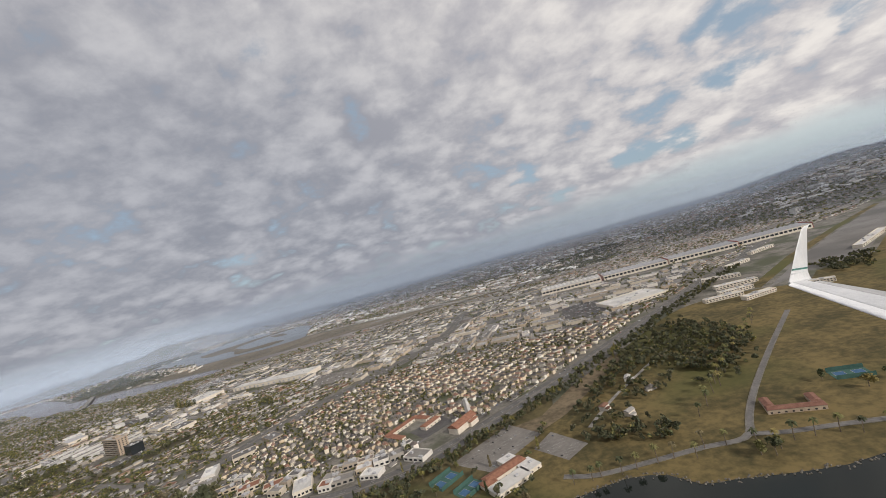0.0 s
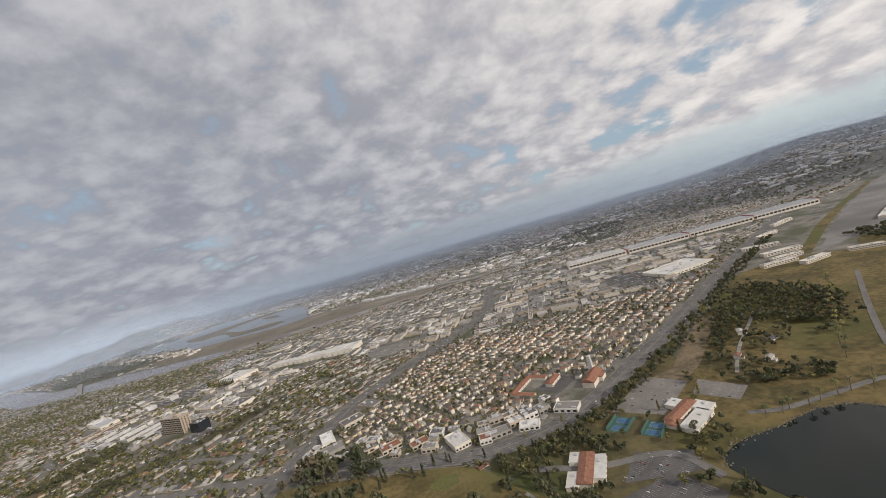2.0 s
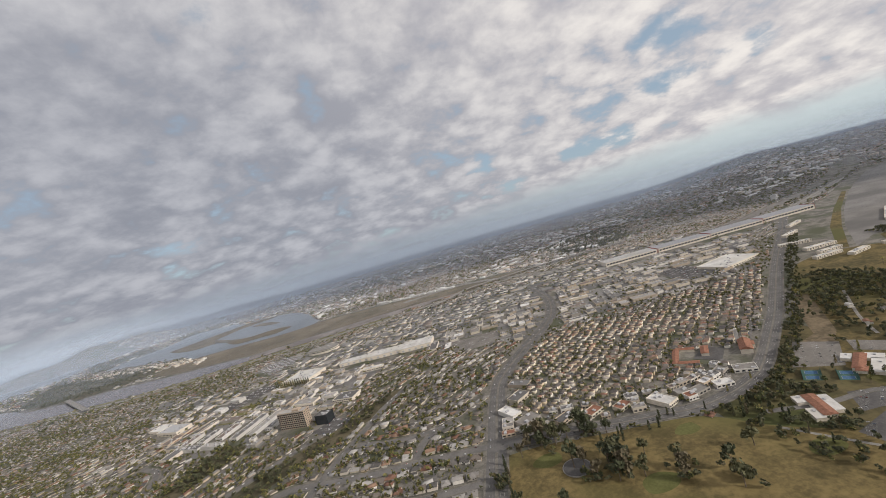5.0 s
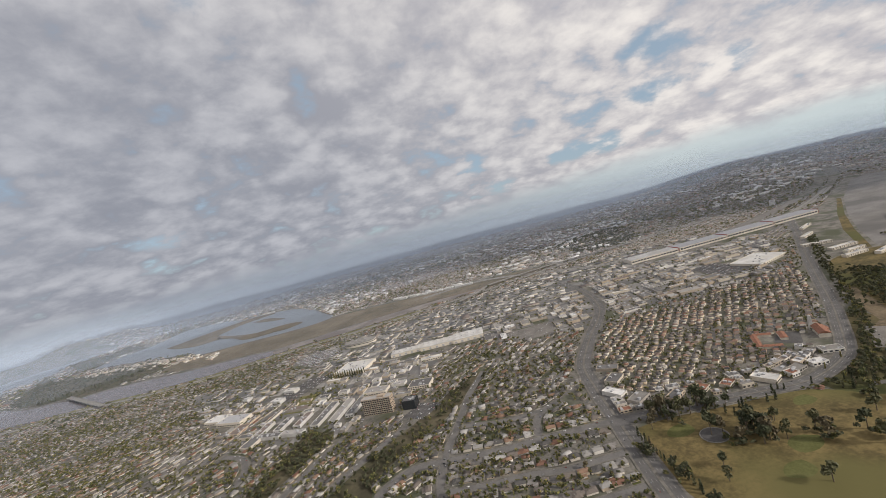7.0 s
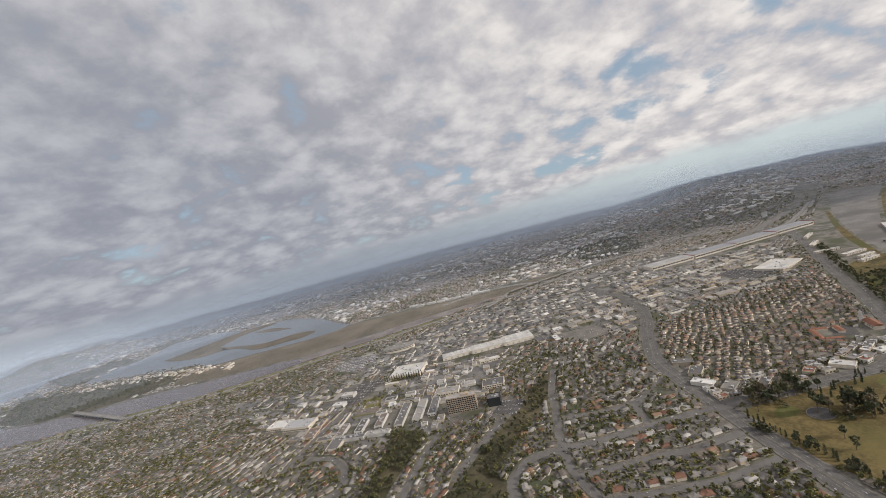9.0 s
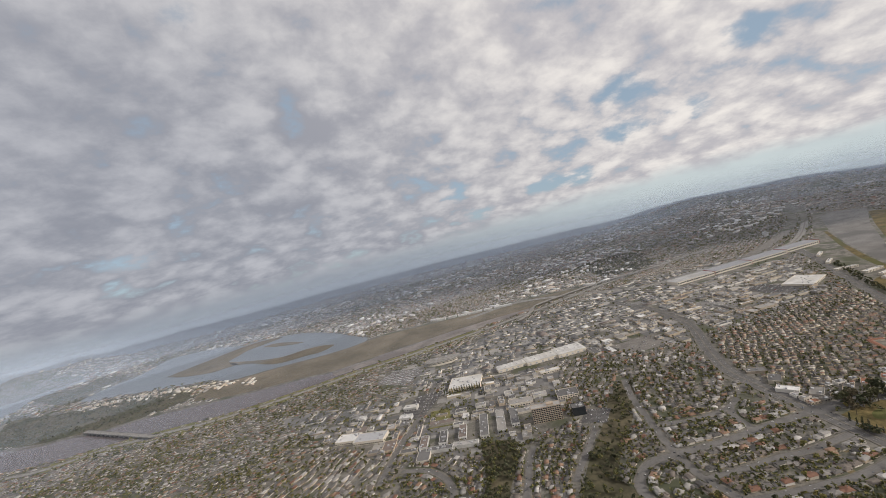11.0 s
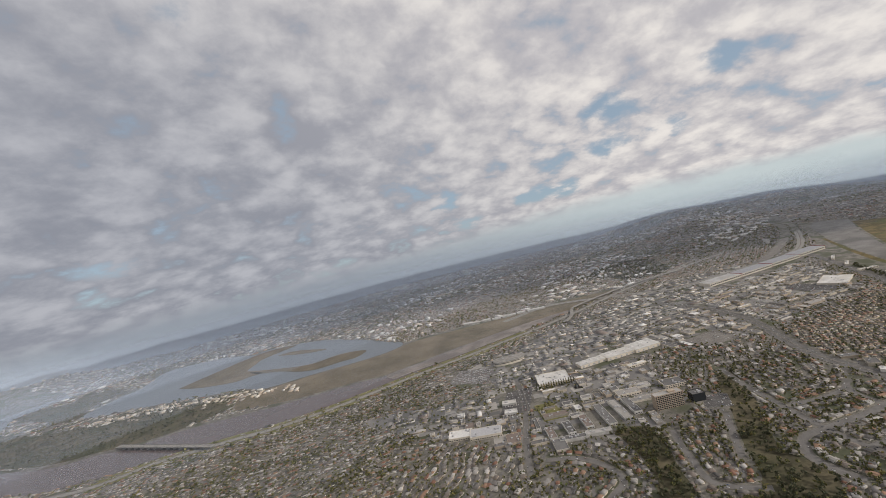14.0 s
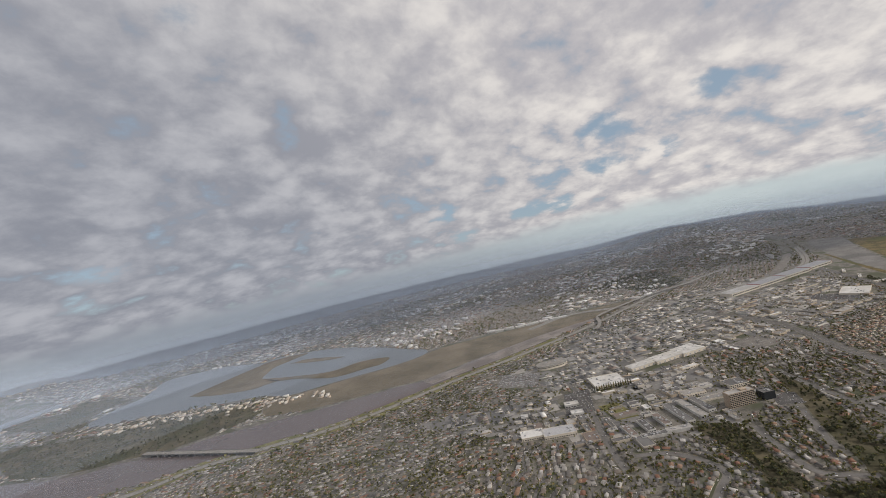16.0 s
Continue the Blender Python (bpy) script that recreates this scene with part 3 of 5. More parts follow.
def road(name, pts, width, label, median=0.0, walk_side=1.4, lanes=0, mat=None, z=0.34):
    line = curve(pts, 6.0)
    LINES.append((line[::2], width / 2 + walk_side))
    mid = (line[:-1] + line[1:]) / 2
    skip = np.zeros(len(mid), bool)
    for other, half in CROSSINGS:
        if other is not pts:
            skip |= ~clear_of(curve(other), mid[:, 0], mid[:, 1], half + 4.0)
    b = Build()
    ribbon(b, line, width / 2, -width / 2, z)
    ob = tagged(new(name, b.mesh(name, mat or M_ASPHALT)), label, "road", kind="structure")
    if walk_side:
        for s in (1, -1):
            w = Build()
            a0, a1 = s * width / 2, s * (width / 2 + walk_side)
            ribbon(w, line, max(a0, a1), min(a0, a1), z - 0.2, z + 0.15, skip=skip)
            part("pavement", w, M_WALKWAY, ob, "pale concrete pavement with kerb")
    if median:
        w = Build()
        ribbon(w, line, median / 2, -median / 2, z - 0.1, z + 0.18, skip=skip)
        part("median", w, M_WALKWAY, ob, "raised concrete median strip")
    if lanes:
        w, nrm = Build(), sides_of(line)
        for k in range(1, lanes):
            off = -width / 2 + k * width / lanes
            if abs(off) < median / 2 + 1:
                continue
            for i in range(0, len(line) - 1, 2):
                if skip[i]:
                    continue
                a = line[i] + nrm[i] * off
                d = (line[i + 1] - line[i]) / np.linalg.norm(line[i + 1] - line[i])
                c, e = a + d * 4.5, nrm[i] * 0.14
                w.face([(*(a - e), z + 0.03), (*(c - e), z + 0.03), (*(c + e), z + 0.03), (*(a + e), z + 0.03)])
        part("lane_marking", w, M_PAINT, ob, "white dashed lane marks")
    return ob


road("boulevard", BLVD, 17.0, "grey asphalt boulevard with dashed lanes", 2.0, 2.0, 6, None, 0.355)
road("main_road", WIDE, 21.0, "wide grey asphalt road with a median", 3.0, 2.2, 6)
road("street", CROSS, 11.0, "grey residential street", 0, 1.8, 0, M_STREET, 0.32)
for k, s in enumerate(STREETS):
    road("street", s, 8.5, "grey residential street", 0, 1.6, 0, M_STREET, 0.29 - 0.012 * k)
road("motorway", [(-330, 1500), (-103, 1480), (56, 1290), (168, 1110), (260, 1075), (480, 1015), (700, 950), (1000, 1020), (1500, 1240), (1900, 1500)], 26.0, "pale concrete motorway", 3.0, 0, 6, M_CONCRETE, 0.5)
road("railway", [(600, 1000), (800, 1035), (1000, 1085), (1300, 1190), (1700, 1400)], 34.0, "pale railway yard beside the motorway", 0, 0, 0, M_LOTPALE, 0.45)
road("levee_road", LEVEE, 16.0, "pale road along the river levee", 0, 3.0, 0, M_CONCRETE, 0.6)

# ---- houses, trees and cars ----
def house_shape(kind):
    """Walls, roof, and the small parts of a house about 15 by 11 m; each a Build."""
    wall, roof, door, wins, chim = Build(), Build(), Build(), [], Build()
    h = 3.0 + 0.4 * (kind % 2)
    if kind % 3 == 0:
        wall.box(0, 0, -1, 14, 9, h + 1)
        roof.gable(0, 0, h, 15.2, 10.4, 2.3, 0, hip=3.5 if kind % 2 else 0.0)
        wall.box(4, -6, -1, 6, 5, h + 1)
        roof.gable(4, -5.6, h, 6.4, 7.0, 1.7)
        gx, gy = 4, -8.53
    elif kind % 3 == 1:
        wall.box(0, 0, -1, 11, 11, h + 1)
        roof.gable(0, 0, h, 12.2, 12.2, 2.4, math.pi / 2, hip=4.0)
        wall.box(-6.8, -1.5, -1, 5, 6, h + 1)
        roof.gable(-6.8, -1.5, h - 0.2, 6, 7.0, 1.4)
        gx, gy = 2, -5.53
    else:
        wall.box(0, 1, -1, 13, 8, h + 3.4)
        roof.gable(0, 1, h + 2.4, 14, 9.2, 2.0, 0, hip=0.0 if kind % 2 else 3.0)
        wall.box(-2, -5, -1, 8, 5, h + 1)
        roof.box(-2, -5, h, 8.6, 5.6, 0.4)
        gx, gy = -2, -7.53
    door.box(gx, gy, 0.3, 4.4, 0.12, 2.3)
    for x in (-5, -2.4):
        w = Build()
        w.box(x, (3.5 if kind % 3 else -4.56) if kind % 3 != 1 else 5.54, 1.0, 1.6, 0.12, 1.3)
        wins.append(w)
    chim.box(2.6, 1.6, h, 0.9, 0.9, 3.0)
    return wall, roof, door, wins, chim


def town_shape(kind):
    """A two-storey narrow house about 9 by 13 m."""
    wall, roof, door, wins, chim = Build(), Build(), Build(), [], Build()
    wall.box(0, 0, -1, 9, 12, 7.2)
    roof.gable(0, 0, 6.2, 13.0, 10.0, 2.8, math.pi / 2, hip=2.5 if kind % 2 else 0.0)
    wall.box(3, -5.5, -1, 5, 4, 5.6)
    roof.gable(3, -5.5, 4.6, 4.6, 5.6, 1.5, math.pi / 2)
    door.box(-2, -6.03, 0.3, 2.6, 0.12, 2.3)
    for x, z in ((-2.6, 4.0), (0.2, 4.0), (3.0, 2.6)):
        w = Build()
        w.box(x, -6.03 if z > 3 else -7.53, z, 1.4, 0.12, 1.5)
        wins.append(w)
    chim.box(-2, 2.5, 6.5, 0.9, 0.9, 2.6)
    return wall, roof, door, wins, chim


def as_thing(name, shape, label, category, group, roof_mat, wall_mat=None):
    wall, roof, door, wins, chim = shape
    base = tagged(new(name), label, category, group)
    part("wall", wall, wall_mat or M_WALL, base)
    part("roof", roof, roof_mat, base)
    part("garage_door", door, M_WHITE, base)
    for w in wins:
        part("window", w, M_DARKGLASS, base)
    part("chimney", chim, M_CONCRETE, base)
    return base


def as_stuff(shape):
    b = Build()
    for i, s in enumerate(shape[:2]):
        k = len(b.v)
        b.v += s.v
        b.f += [tuple(k + j for j in f) for f in s.f]
        b.m += [i] * len(s.f)
    return b


def plain_house(kind):
    """A far house: walls and a pitched roof, with a wing."""
    k = Build()
    k.box(0, 0, -1, 13, 9.5, 4.4 + 1.6 * (kind % 2))
    del k.f[0], k.m[0], k.f[0], k.m[0]
    i, z = len(k.v), 3.4 + 1.6 * (kind % 2)
    k.v += [(-7, -5.3, z), (7, -5.3, z), (7, 5.3, z), (-7, 5.3, z), (-7 + 3 * (kind > 1), 0, z + 2.6), (7 - 3 * (kind > 1), 0, z + 2.6)]
    for q in ((0, 1, 5, 4), (2, 3, 4, 5), (1, 2, 5), (3, 0, 4)):
        k.f.append(tuple(i + j for j in q)), k.m.append(1)
    return k


def leaf_ball(b, c, rad, count, size, r, mat=0):
    """Tilted leaf clumps through an uneven ball, thicker at its shell."""
    for _ in range(count):
        d = r.normal(size=3)
        d /= np.linalg.norm(d)
        p = np.array(c) + d * np.array(rad) * r.uniform(0.55, 1.08)
        u = r.normal(size=3)
        u /= np.linalg.norm(u)
        w = np.cross(u, d * 0.6 + r.normal(size=3) * 0.5)
        w /= np.linalg.norm(w) + 1e-9
        s = size * r.uniform(0.6, 1.3)
        b.face([p - u * s - w * s * 0.6, p + u * s * 0.7 - w * s, p + u * s + w * s * 0.6, p - u * s * 0.6 + w * s], mat)


def tree_shape(kind, leaves, size):
    """Trunk and crown of a tree about 10 m high."""
    r = np.random.default_rng(40 + kind)
    trunk, crown = Build(), Build()
    if kind == 3:                      # cypress or pine: tall and narrow
        trunk.tube((0, 0, -0.5), (0, 0, 9), 0.25, 0.08, 5)
        for k in range(5):
            leaf_ball(crown, (0, 0, 2.0 + 2.0 * k), (1.5 - 0.2 * k, 1.5 - 0.2 * k, 1.5), leaves // 5, size * 0.8, r)
        return trunk, crown
    trunk.tube((0, 0, -0.5), (0.2, 0.1, 4.2), 0.34, 0.2, 6)
    blobs = [(r.uniform(-2.6, 2.6), r.uniform(-2.6, 2.6), r.uniform(5.0, 8.2)) for _ in range(6)]
    for c in blobs:
        trunk.tube((0.2, 0.1, 3.8), (c[0] * 0.8, c[1] * 0.8, c[2] - 0.6), 0.14, 0.05, 4)
        q = r.uniform(1.5, 2.4)
        leaf_ball(crown, c, (q, q, q * 0.75), leaves // 6, size, r)
    return trunk, crown


def palm_shape(kind):
    r = np.random.default_rng(90 + kind)
    trunk, crown = Build(), Build()
    for k in range(4):
        trunk.tube((0.06 * k * k, 0, -0.5 + 2.8 * k), (0.06 * (k + 1) ** 2, 0, 2.3 + 2.8 * k), 0.34 - 0.03 * k, 0.31 - 0.03 * k, 6)
    top = np.array((0.96, 0, 10.7))
    for k in range(22):
        a, e = r.uniform(0, 6.283), r.uniform(-0.7, 0.9)
        d, side = np.array((math.cos(a), math.sin(a), 0)), np.array((-math.sin(a), math.cos(a), 0))
        p0, p1 = top, top + d * 1.5 + np.array((0, 0, 1.3 * e))
        p2 = top + d * 2.8 + np.array((0, 0, 1.3 * e - 1.1))
        crown.face([p0 - side * 0.1, p1 - side * 0.5, p1 + side * 0.5, p0 + side * 0.1])
        crown.face([p1 - side * 0.5, p2 - side * 0.2, p2 + side * 0.2, p1 + side * 0.5])
    return trunk, crown


def car_shape():
    body, glass, wheels = Build(), Build(), []
    body.box(0, 0, 0.35, 4.5, 1.8, 0.55)
    body.box(-0.2, 0, 0.9, 2.7, 1.6, 0.1)
    body.box(-0.25, 0, 1.32, 1.9, 1.4, 0.12)
    glass.box(-0.2, 0, 0.98, 2.6, 1.55, 0.36, taper=0.76)
    for x in (-1.4, 1.4):
        for y in (-0.8, 0.8):
            w = Build()
            w.tube((x, y - 0.12, 0.33), (x, y + 0.12, 0.33), 0.33, 0.33, 8)
            wheels.append(w)
    return body, glass, wheels


REGIONS = np.array([(-70, 486, 39), (99, 557, 39), (-222, 462, 34), (-457, 381, -15), (-478, 503, -15), (-377, 605, 45), (-353, 680, 40), (-598, 489, 12), (-723, 563, 49), (-599, 557, 40),
                    (-852, 627, 30), (-914, 532, 20), (-1006, 762, 35), (-1137, 944, -20), (-1272, 862, 25), (-1186, 683, -5), (-1436, 1122, -38), (-1038, 1069, -30), (-1681, 1292, -35),
                    (847, 934, 20), (1174, 1155, 50), (237, 1501, 15), (-36, 1658, 30), (-387, 1748, 10), (1481, 1362, 35), (-2072, 1426, 10), (-1604, 960, 5)], float)


def region_angle(x, y):
    d = (x[:, None] - REGIONS[None, :, 0]) ** 2 + (y[:, None] - REGIONS[None, :, 1]) ** 2
    return d.argmin(1)

# houses stand smaller and closer in the old naval quarter than on the hill
REGION_SCALE = np.array([0.46 if (x > -310 and y < 760) else (0.50 if y > 850 or x > 500 else (0.60 if y > 540 else 0.66)) for x, y, _ in REGIONS])


NO_BUILD = [[(x, y + 30) for x, y in RIVER], [(x, y + 30) for x, y in FLATS], LAKE, RIVER, BAY, SEA, FLATS, GOLF, PARK, CLUB, RIVERPARK, POINT, BLVD[:9] + [(-150, 80), (1400, 80), (1400, 965)], [(370, 520), (380, 600), (540, 715), (720, 822), (1000, 985), (1500, 1200), (1500, 980), (1100, 830), (560, 500)]] + CANYON
BIG = []        # x, y, radius of large buildings and lots, kept free of houses


def free(x, y, margin=0.0, zones=True):
    ok = np.ones(len(x), bool)
    if zones:
        for z in NO_BUILD:
            ok &= ~inside(z, x, y)
    for line, w in LINES:
        ok &= clear_of(line[::2], x, y, w + margin)
    for bx, by, br in BIG:
        ok &= np.hypot(x - bx, y - by) > br + margin * 0.5
    return ok


def in_comm(x, y):
    return inside(COMM[0], x, y) | inside(COMM[1], x, y)


def wavy(x, y, on):
    """Bends straight rows into the easy curves of hill streets."""
    if not on:
        return x, y
    return x + 11 * np.sin(y / 31.0 + x / 90.0) + 5 * np.sin(y / 13.0), y + 11 * np.sin(x / 34.0 - y / 80.0) + 5 * np.sin(x / 15.0 + 1.0)


def blocks(pitch0, period0, depth0):
    """House places in rows along the streets of each quarter: x, y, turn, size; and the streets between the rows."""
    out, streets = [], []
    for k, (cx, cy, deg) in enumerate(REGIONS):
        f = REGION_SCALE[k]
        pitch, period, depth = pitch0 * f, period0 * f, depth0 * f
        a = radians(deg)
        c, s = math.cos(a), math.sin(a)
        R = 520.0 if cy > 1300 or cx < -1000 or cx > 600 else 330.0
        for row in np.arange(-R, R, period):
            u = np.arange(-R, R, pitch) + rng.uniform(0, pitch)
            for v, turn in ((row + depth / 2 + 5.5 * f, 0.0), (row - depth / 2 - 5.5 * f, math.pi)):
                uu, vv = u + rng.normal(0, (3.2 if f < 0.48 else 1.5) * f, len(u)), v + rng.normal(0, (3.0 if f < 0.48 else 1.2) * f, len(u))
                x, y = cx + uu * c - vv * s, cy + uu * s + vv * c
                ok = (region_angle(x, y) == k) & (np.abs(((u + 900) % 140.0) - 70) > 9 * f) & (rng.random(len(u)) > (0.16 if f < 0.48 else 0.07))
                x, y = wavy(x, y, cx < -320)
                out.append(np.stack([x[ok], y[ok], a + turn + rng.normal(0, 0.12, ok.sum()), np.full(ok.sum(), f)], 1))
            x, y = cx + u * c - row * s, cy + u * s + row * c
            ok = region_angle(x, y) == k
            x, y = wavy(x, y, cx < -320)
            streets += [(px, py, a, pitch, f) for px, py in zip(x[ok], y[ok])]
        for u in np.arange(-R, R, 140.0):
            v = np.arange(-R, R, pitch)
            x, y = cx + (u - 62) * c - v * s, cy + (u - 62) * s + v * c
            ok = region_angle(x, y) == k
            x, y = wavy(x, y, cx < -320)
            streets += [(px, py, a + math.pi / 2, pitch, f) for px, py in zip(x[ok], y[ok])]
    return np.concatenate(out), np.array(streets)


def bits(kinds, x, y, ang, r, sx=(0.85, 1.2), sz=(0.85, 1.2), sink=0.0, f=1.0):
    k = r.integers(0, len(kinds), len(x))
    return np.stack([k, x, y, terrain(x, y) - sink, ang, r.uniform(*sx, len(x)) * f, r.uniform(*sx, len(x)) * f, r.uniform(*sz, len(x)) * f], 1)


# ---- large buildings ----
def hall(name, x, y, sx, sy, h, deg, label, category, wall=None, roof=None, units=4, bands=0, bays=0, pitched=0.0, seed=1, group=""):
    """A flat or low-pitched large building with parapet, roof units, and window bands."""
    r = np.random.default_rng(seed)
    h *= 0.55 if name == "shop" or x > -330 else 0.8
    BIG.append((x, y, 0.5 * max(sx, sy) if max(sx, sy) < 2 * min(sx, sy) else 0.42 * max(sx, sy)))
    base = tagged(new(name), label, category, group)
    base.matrix_basis = pose(x, y, float(terrain(x, y)), 0, 0, deg)
    w, t = Build(), 0.4
    w.box(0, 0, -1, sx, sy, h + 1 - 0.05)
    if not pitched:
        for px, py, ax, ay in ((0, sy / 2 - t / 2, sx, t), (0, -sy / 2 + t / 2, sx, t), (sx / 2 - t / 2, 0, t, sy - 2 * t), (-sx / 2 + t / 2, 0, t, sy - 2 * t)):
            w.box(px, py, h - 0.05, ax, ay, 0.95)
    part("wall", w, wall or M_STUCCO, base)
    ro = Build()
    if pitched:
        ro.gable(0, 0, h, sx + 1.2, sy + 1.2, pitched)
    else:
        ro.box(0, 0, h - 0.03, sx - 2 * t - 0.04, sy - 2 * t - 0.04, 0.2)
    part("roof", ro, roof or M_FLAT, base)
    for _ in range(units):
        u = Build()
        ux, uy = r.uniform(-0.4, 0.4) * sx, r.uniform(-0.38, 0.38) * sy
        u.box(ux, uy, h + 0.17, r.uniform(2, 4.5), r.uniform(2, 3.5), r.uniform(1.2, 2.2))
        part("roof_unit", u, M_METAL, base)
    for k in range(bands):
        for s in (-1, 1):
            for j in range(bays):
                g = Build()
                g.box(-sx / 2 + (j + 0.5) * sx / bays, s * (sy / 2 + 0.02), 1.1 + k * (h / bands), sx / bays * 0.6, 0.14, min(1.7, h / bands * 0.5))
                part("window", g, M_DARKGLASS, base)
    return base


# long white-roofed warehouse with a stepped end
def warehouse():
    base = tagged(new("warehouse"), "very long white-roofed warehouse with plain pale walls", "warehouse")
    base.matrix_basis = pose(-437, 897, 0, 0, 0, -18)
    BIG.extend([(-505, 919, 48), (-437, 897, 48), (-370, 875, 48)])
    # three stretches, each stepping out from the one before
    for x0, x1, y0, y1, h in ((-108, -38, -12, 15, 7.0), (-38, 38, -18, 18, 7.6), (38, 108, -23, 24, 8.2)):
        w = Build()
        w.box((x0 + x1) / 2, (y0 + y1) / 2, -1, x1 - x0, y1 - y0, h + 1)
        part("wall", w, M_STUCCO, base)
        n = int((x1 - x0) / 14)
        for k in range(n):
            ro = Build()
            ro.gable(x0 + (k + 0.5) * (x1 - x0) / n, (y0 + y1) / 2, h + 0.02, y1 - y0 + 0.8, (x1 - x0) / n - 0.3, 0.9, math.pi / 2)
            part("roof_bay", ro, M_WHITE, base)
            u = Build()
            u.box(x0 + (k + 0.5) * (x1 - x0) / n, (y0 + y1) / 2 + 5 * (-1) ** k, h + 0.7, 2.2, 2.2, 1.2)
            part("vent", u, M_METAL, base)
        for k in range(n):
            d = Build()
            d.box(x0 + (k + 0.5) * (x1 - x0) / n, y0 - 0.05, 0.5, 4.5, 0.2, 4.2)
            part("loading_door", d, M_METAL, base)


warehouse()
hall("warehouse", -624, 935, 74, 62, 8, -34, "square white-roofed warehouse behind a row of trees", "warehouse", M_STUCCO, M_WHITE, 14, 1, 12, seed=3)


# apartment block with a grid of balconies
def apartment():
    base = tagged(new("apartment_block"), "eight-storey tan apartment block with rows of windows", "apartment block")
    base.matrix_basis = pose(-600, 664, 0, 0, 0, -28)
    BIG.append((-600, 664, 34))
    w = Build()
    w.box(0, 0, -1, 50, 15, 27)
    w.box(8, 0, 26, 12, 8, 3.0)
    part("wall", w, M_TAN, base)
    for px, py, ax, ay in (((0, 7.3, 50.6, 0.4), (0, -7.3, 50.6, 0.4), (25.1, 0, 0.4, 14.2), (-25.1, 0, 0.4, 14.2))):
        k = Build()
        k.box(px, py, 26.0, ax, ay, 0.9)
        part("parapet", k, M_TAN, base)
    ro = Build()
    ro.box(0, 0, 26.0, 49.6, 14.0, 0.3)
    part("roof", ro, M_FLAT, base)
    for f in range(8):
        s = Build()
        s.box(0, -7.9, 3.0 + 3.2 * f, 50, 1.2, 0.28)
        part("floor_ledge", s, M_CONCRETE, base)
        for j in range(13):
            g = Build()
            g.box(-23.1 + 3.85 * j, -7.52, 0.8 + 3.2 * f, 2.6, 0.2, 1.8)
            part("window", g, M_DARKGLASS, base)
        for j in range(3):
            g = Build()
            g.box(25.02, -4.5 + 4.5 * j, 0.8 + 3.2 * f, 0.2, 1.8, 1.6)
            part("window", g, M_DARKGLASS, base)


apartment()
hall("office_block", -552, 640, 22, 18, 17, -30, "dark glass office block beside a parking lot", "office", M_DARKGLASS, M_FLAT, 4, 0, 0, seed=5)
hall("office_court", -520, 706, 40, 30, 8, -30, "low office block with a flat grey roof", "office", M_STUCCO, M_FLAT, 6, 2, 9, seed=6)
hall("office_court", -596, 752, 46, 22, 7, -30, "low office block with a flat grey roof", "office", M_STUCCO, M_FLAT, 5, 1, 9, seed=7)
hall("office_court", -470, 820, 44, 12, 6, -20, "long low office wing with a pale roof", "office", M_STUCCO, M_WHITE, 4, 1, 9, seed=8)

# rows of long sheds, with their ends along a lane
for i, (x, y, sx, sy, d) in enumerate(((-690, 733, 15, 78, -28), (-661, 722, 15, 74, -28), (-636, 716, 14, 60, -28), (-728, 744, 14, 44, -28), (-762, 754, 14, 42, -28), (-795, 766, 14, 40, -28), (-782, 726, 12, 46, 56), (-742, 704, 12, 44, 56))):
    hall("storage_shed", x, y, sx, sy, 6, d, "long grey-roofed storage shed with white walls", "shed", M_WHITE, M_FLAT, 5, 1, 3, pitched=0.0, seed=20 + i, group="rows of sheds")
hall("office_block", -868, 869, 62, 32, 8, -35, "low pale office building with a wide flat roof", "office", M_STUCCO, M_METAL, 7, 1, 14, seed=31)
hall("office_block", -905, 905, 46, 30, 7, -35, "low pale office building with a wide flat roof", "office", M_STUCCO, M_FLAT, 5, 1, 10, seed=34)
hall("store", -764, 926, 30, 17, 8, -38, "small white-roofed store in a parking lot", "store", M_WHITE, M_WHITE, 3, 1, 5, seed=32)
hall("store", -788, 890, 26, 17, 8, -38, "small white-roofed store in a parking lot", "store", M_WHITE, M_WHITE, 3, 1, 5, seed=33)
hall("store", -862, 972, 15, 15, 7, -38, "small white-roofed store in a parking lot", "store", M_WHITE, M_WHITE, 2, 1, 3, seed=35)


def arena():
    base = tagged(new("arena_hall"), "large oval pale hall with a flat grey roof", "hall")
    base.matrix_basis = pose(-597, 1136, 0, 0, 0, -25)
    BIG.append((-597, 1136, 44))

    def oval(rx, ry, z0, z1, dome=0.0):
        k, n = Build(), 40
        ring = [(rx * abs(math.cos(a)) ** 0.7 * (1 if math.cos(a) > 0 else -1), ry * abs(math.sin(a)) ** 0.7 * (1 if math.sin(a) > 0 else -1)) for a in (2 * math.pi * i / n for i in range(n))]
        for i in range(n):
            a, c = ring[i], ring[(i + 1) % n]
            k.face([(*a, z0), (*c, z0), (*c, z1), (*a, z1)])
            k.face([(*a, z1), (*c, z1), (c[0] * 0.5, c[1] * 0.5, z1 + dome), (a[0] * 0.5, a[1] * 0.5, z1 + dome)])
            k.face([(a[0] * 0.5, a[1] * 0.5, z1 + dome), (c[0] * 0.5, c[1] * 0.5, z1 + dome), (0, 0, z1 + dome * 1.2)])
        return k
    part("wall", oval(44, 22, -1, 9), M_STUCCO, base)
    part("window_band", oval(44.2, 22.2, 5.5, 6.8), M_DARKGLASS, base)
    part("roof", oval(45, 23, 9.02, 10.2, 1.2), M_CONCRETE, base)
    for s in (-1, 1):
        u = Build()
        u.box(14 * s, 4, 11.0, 5, 3, 1.8)
        part("roof_unit", u, M_METAL, base)


arena()


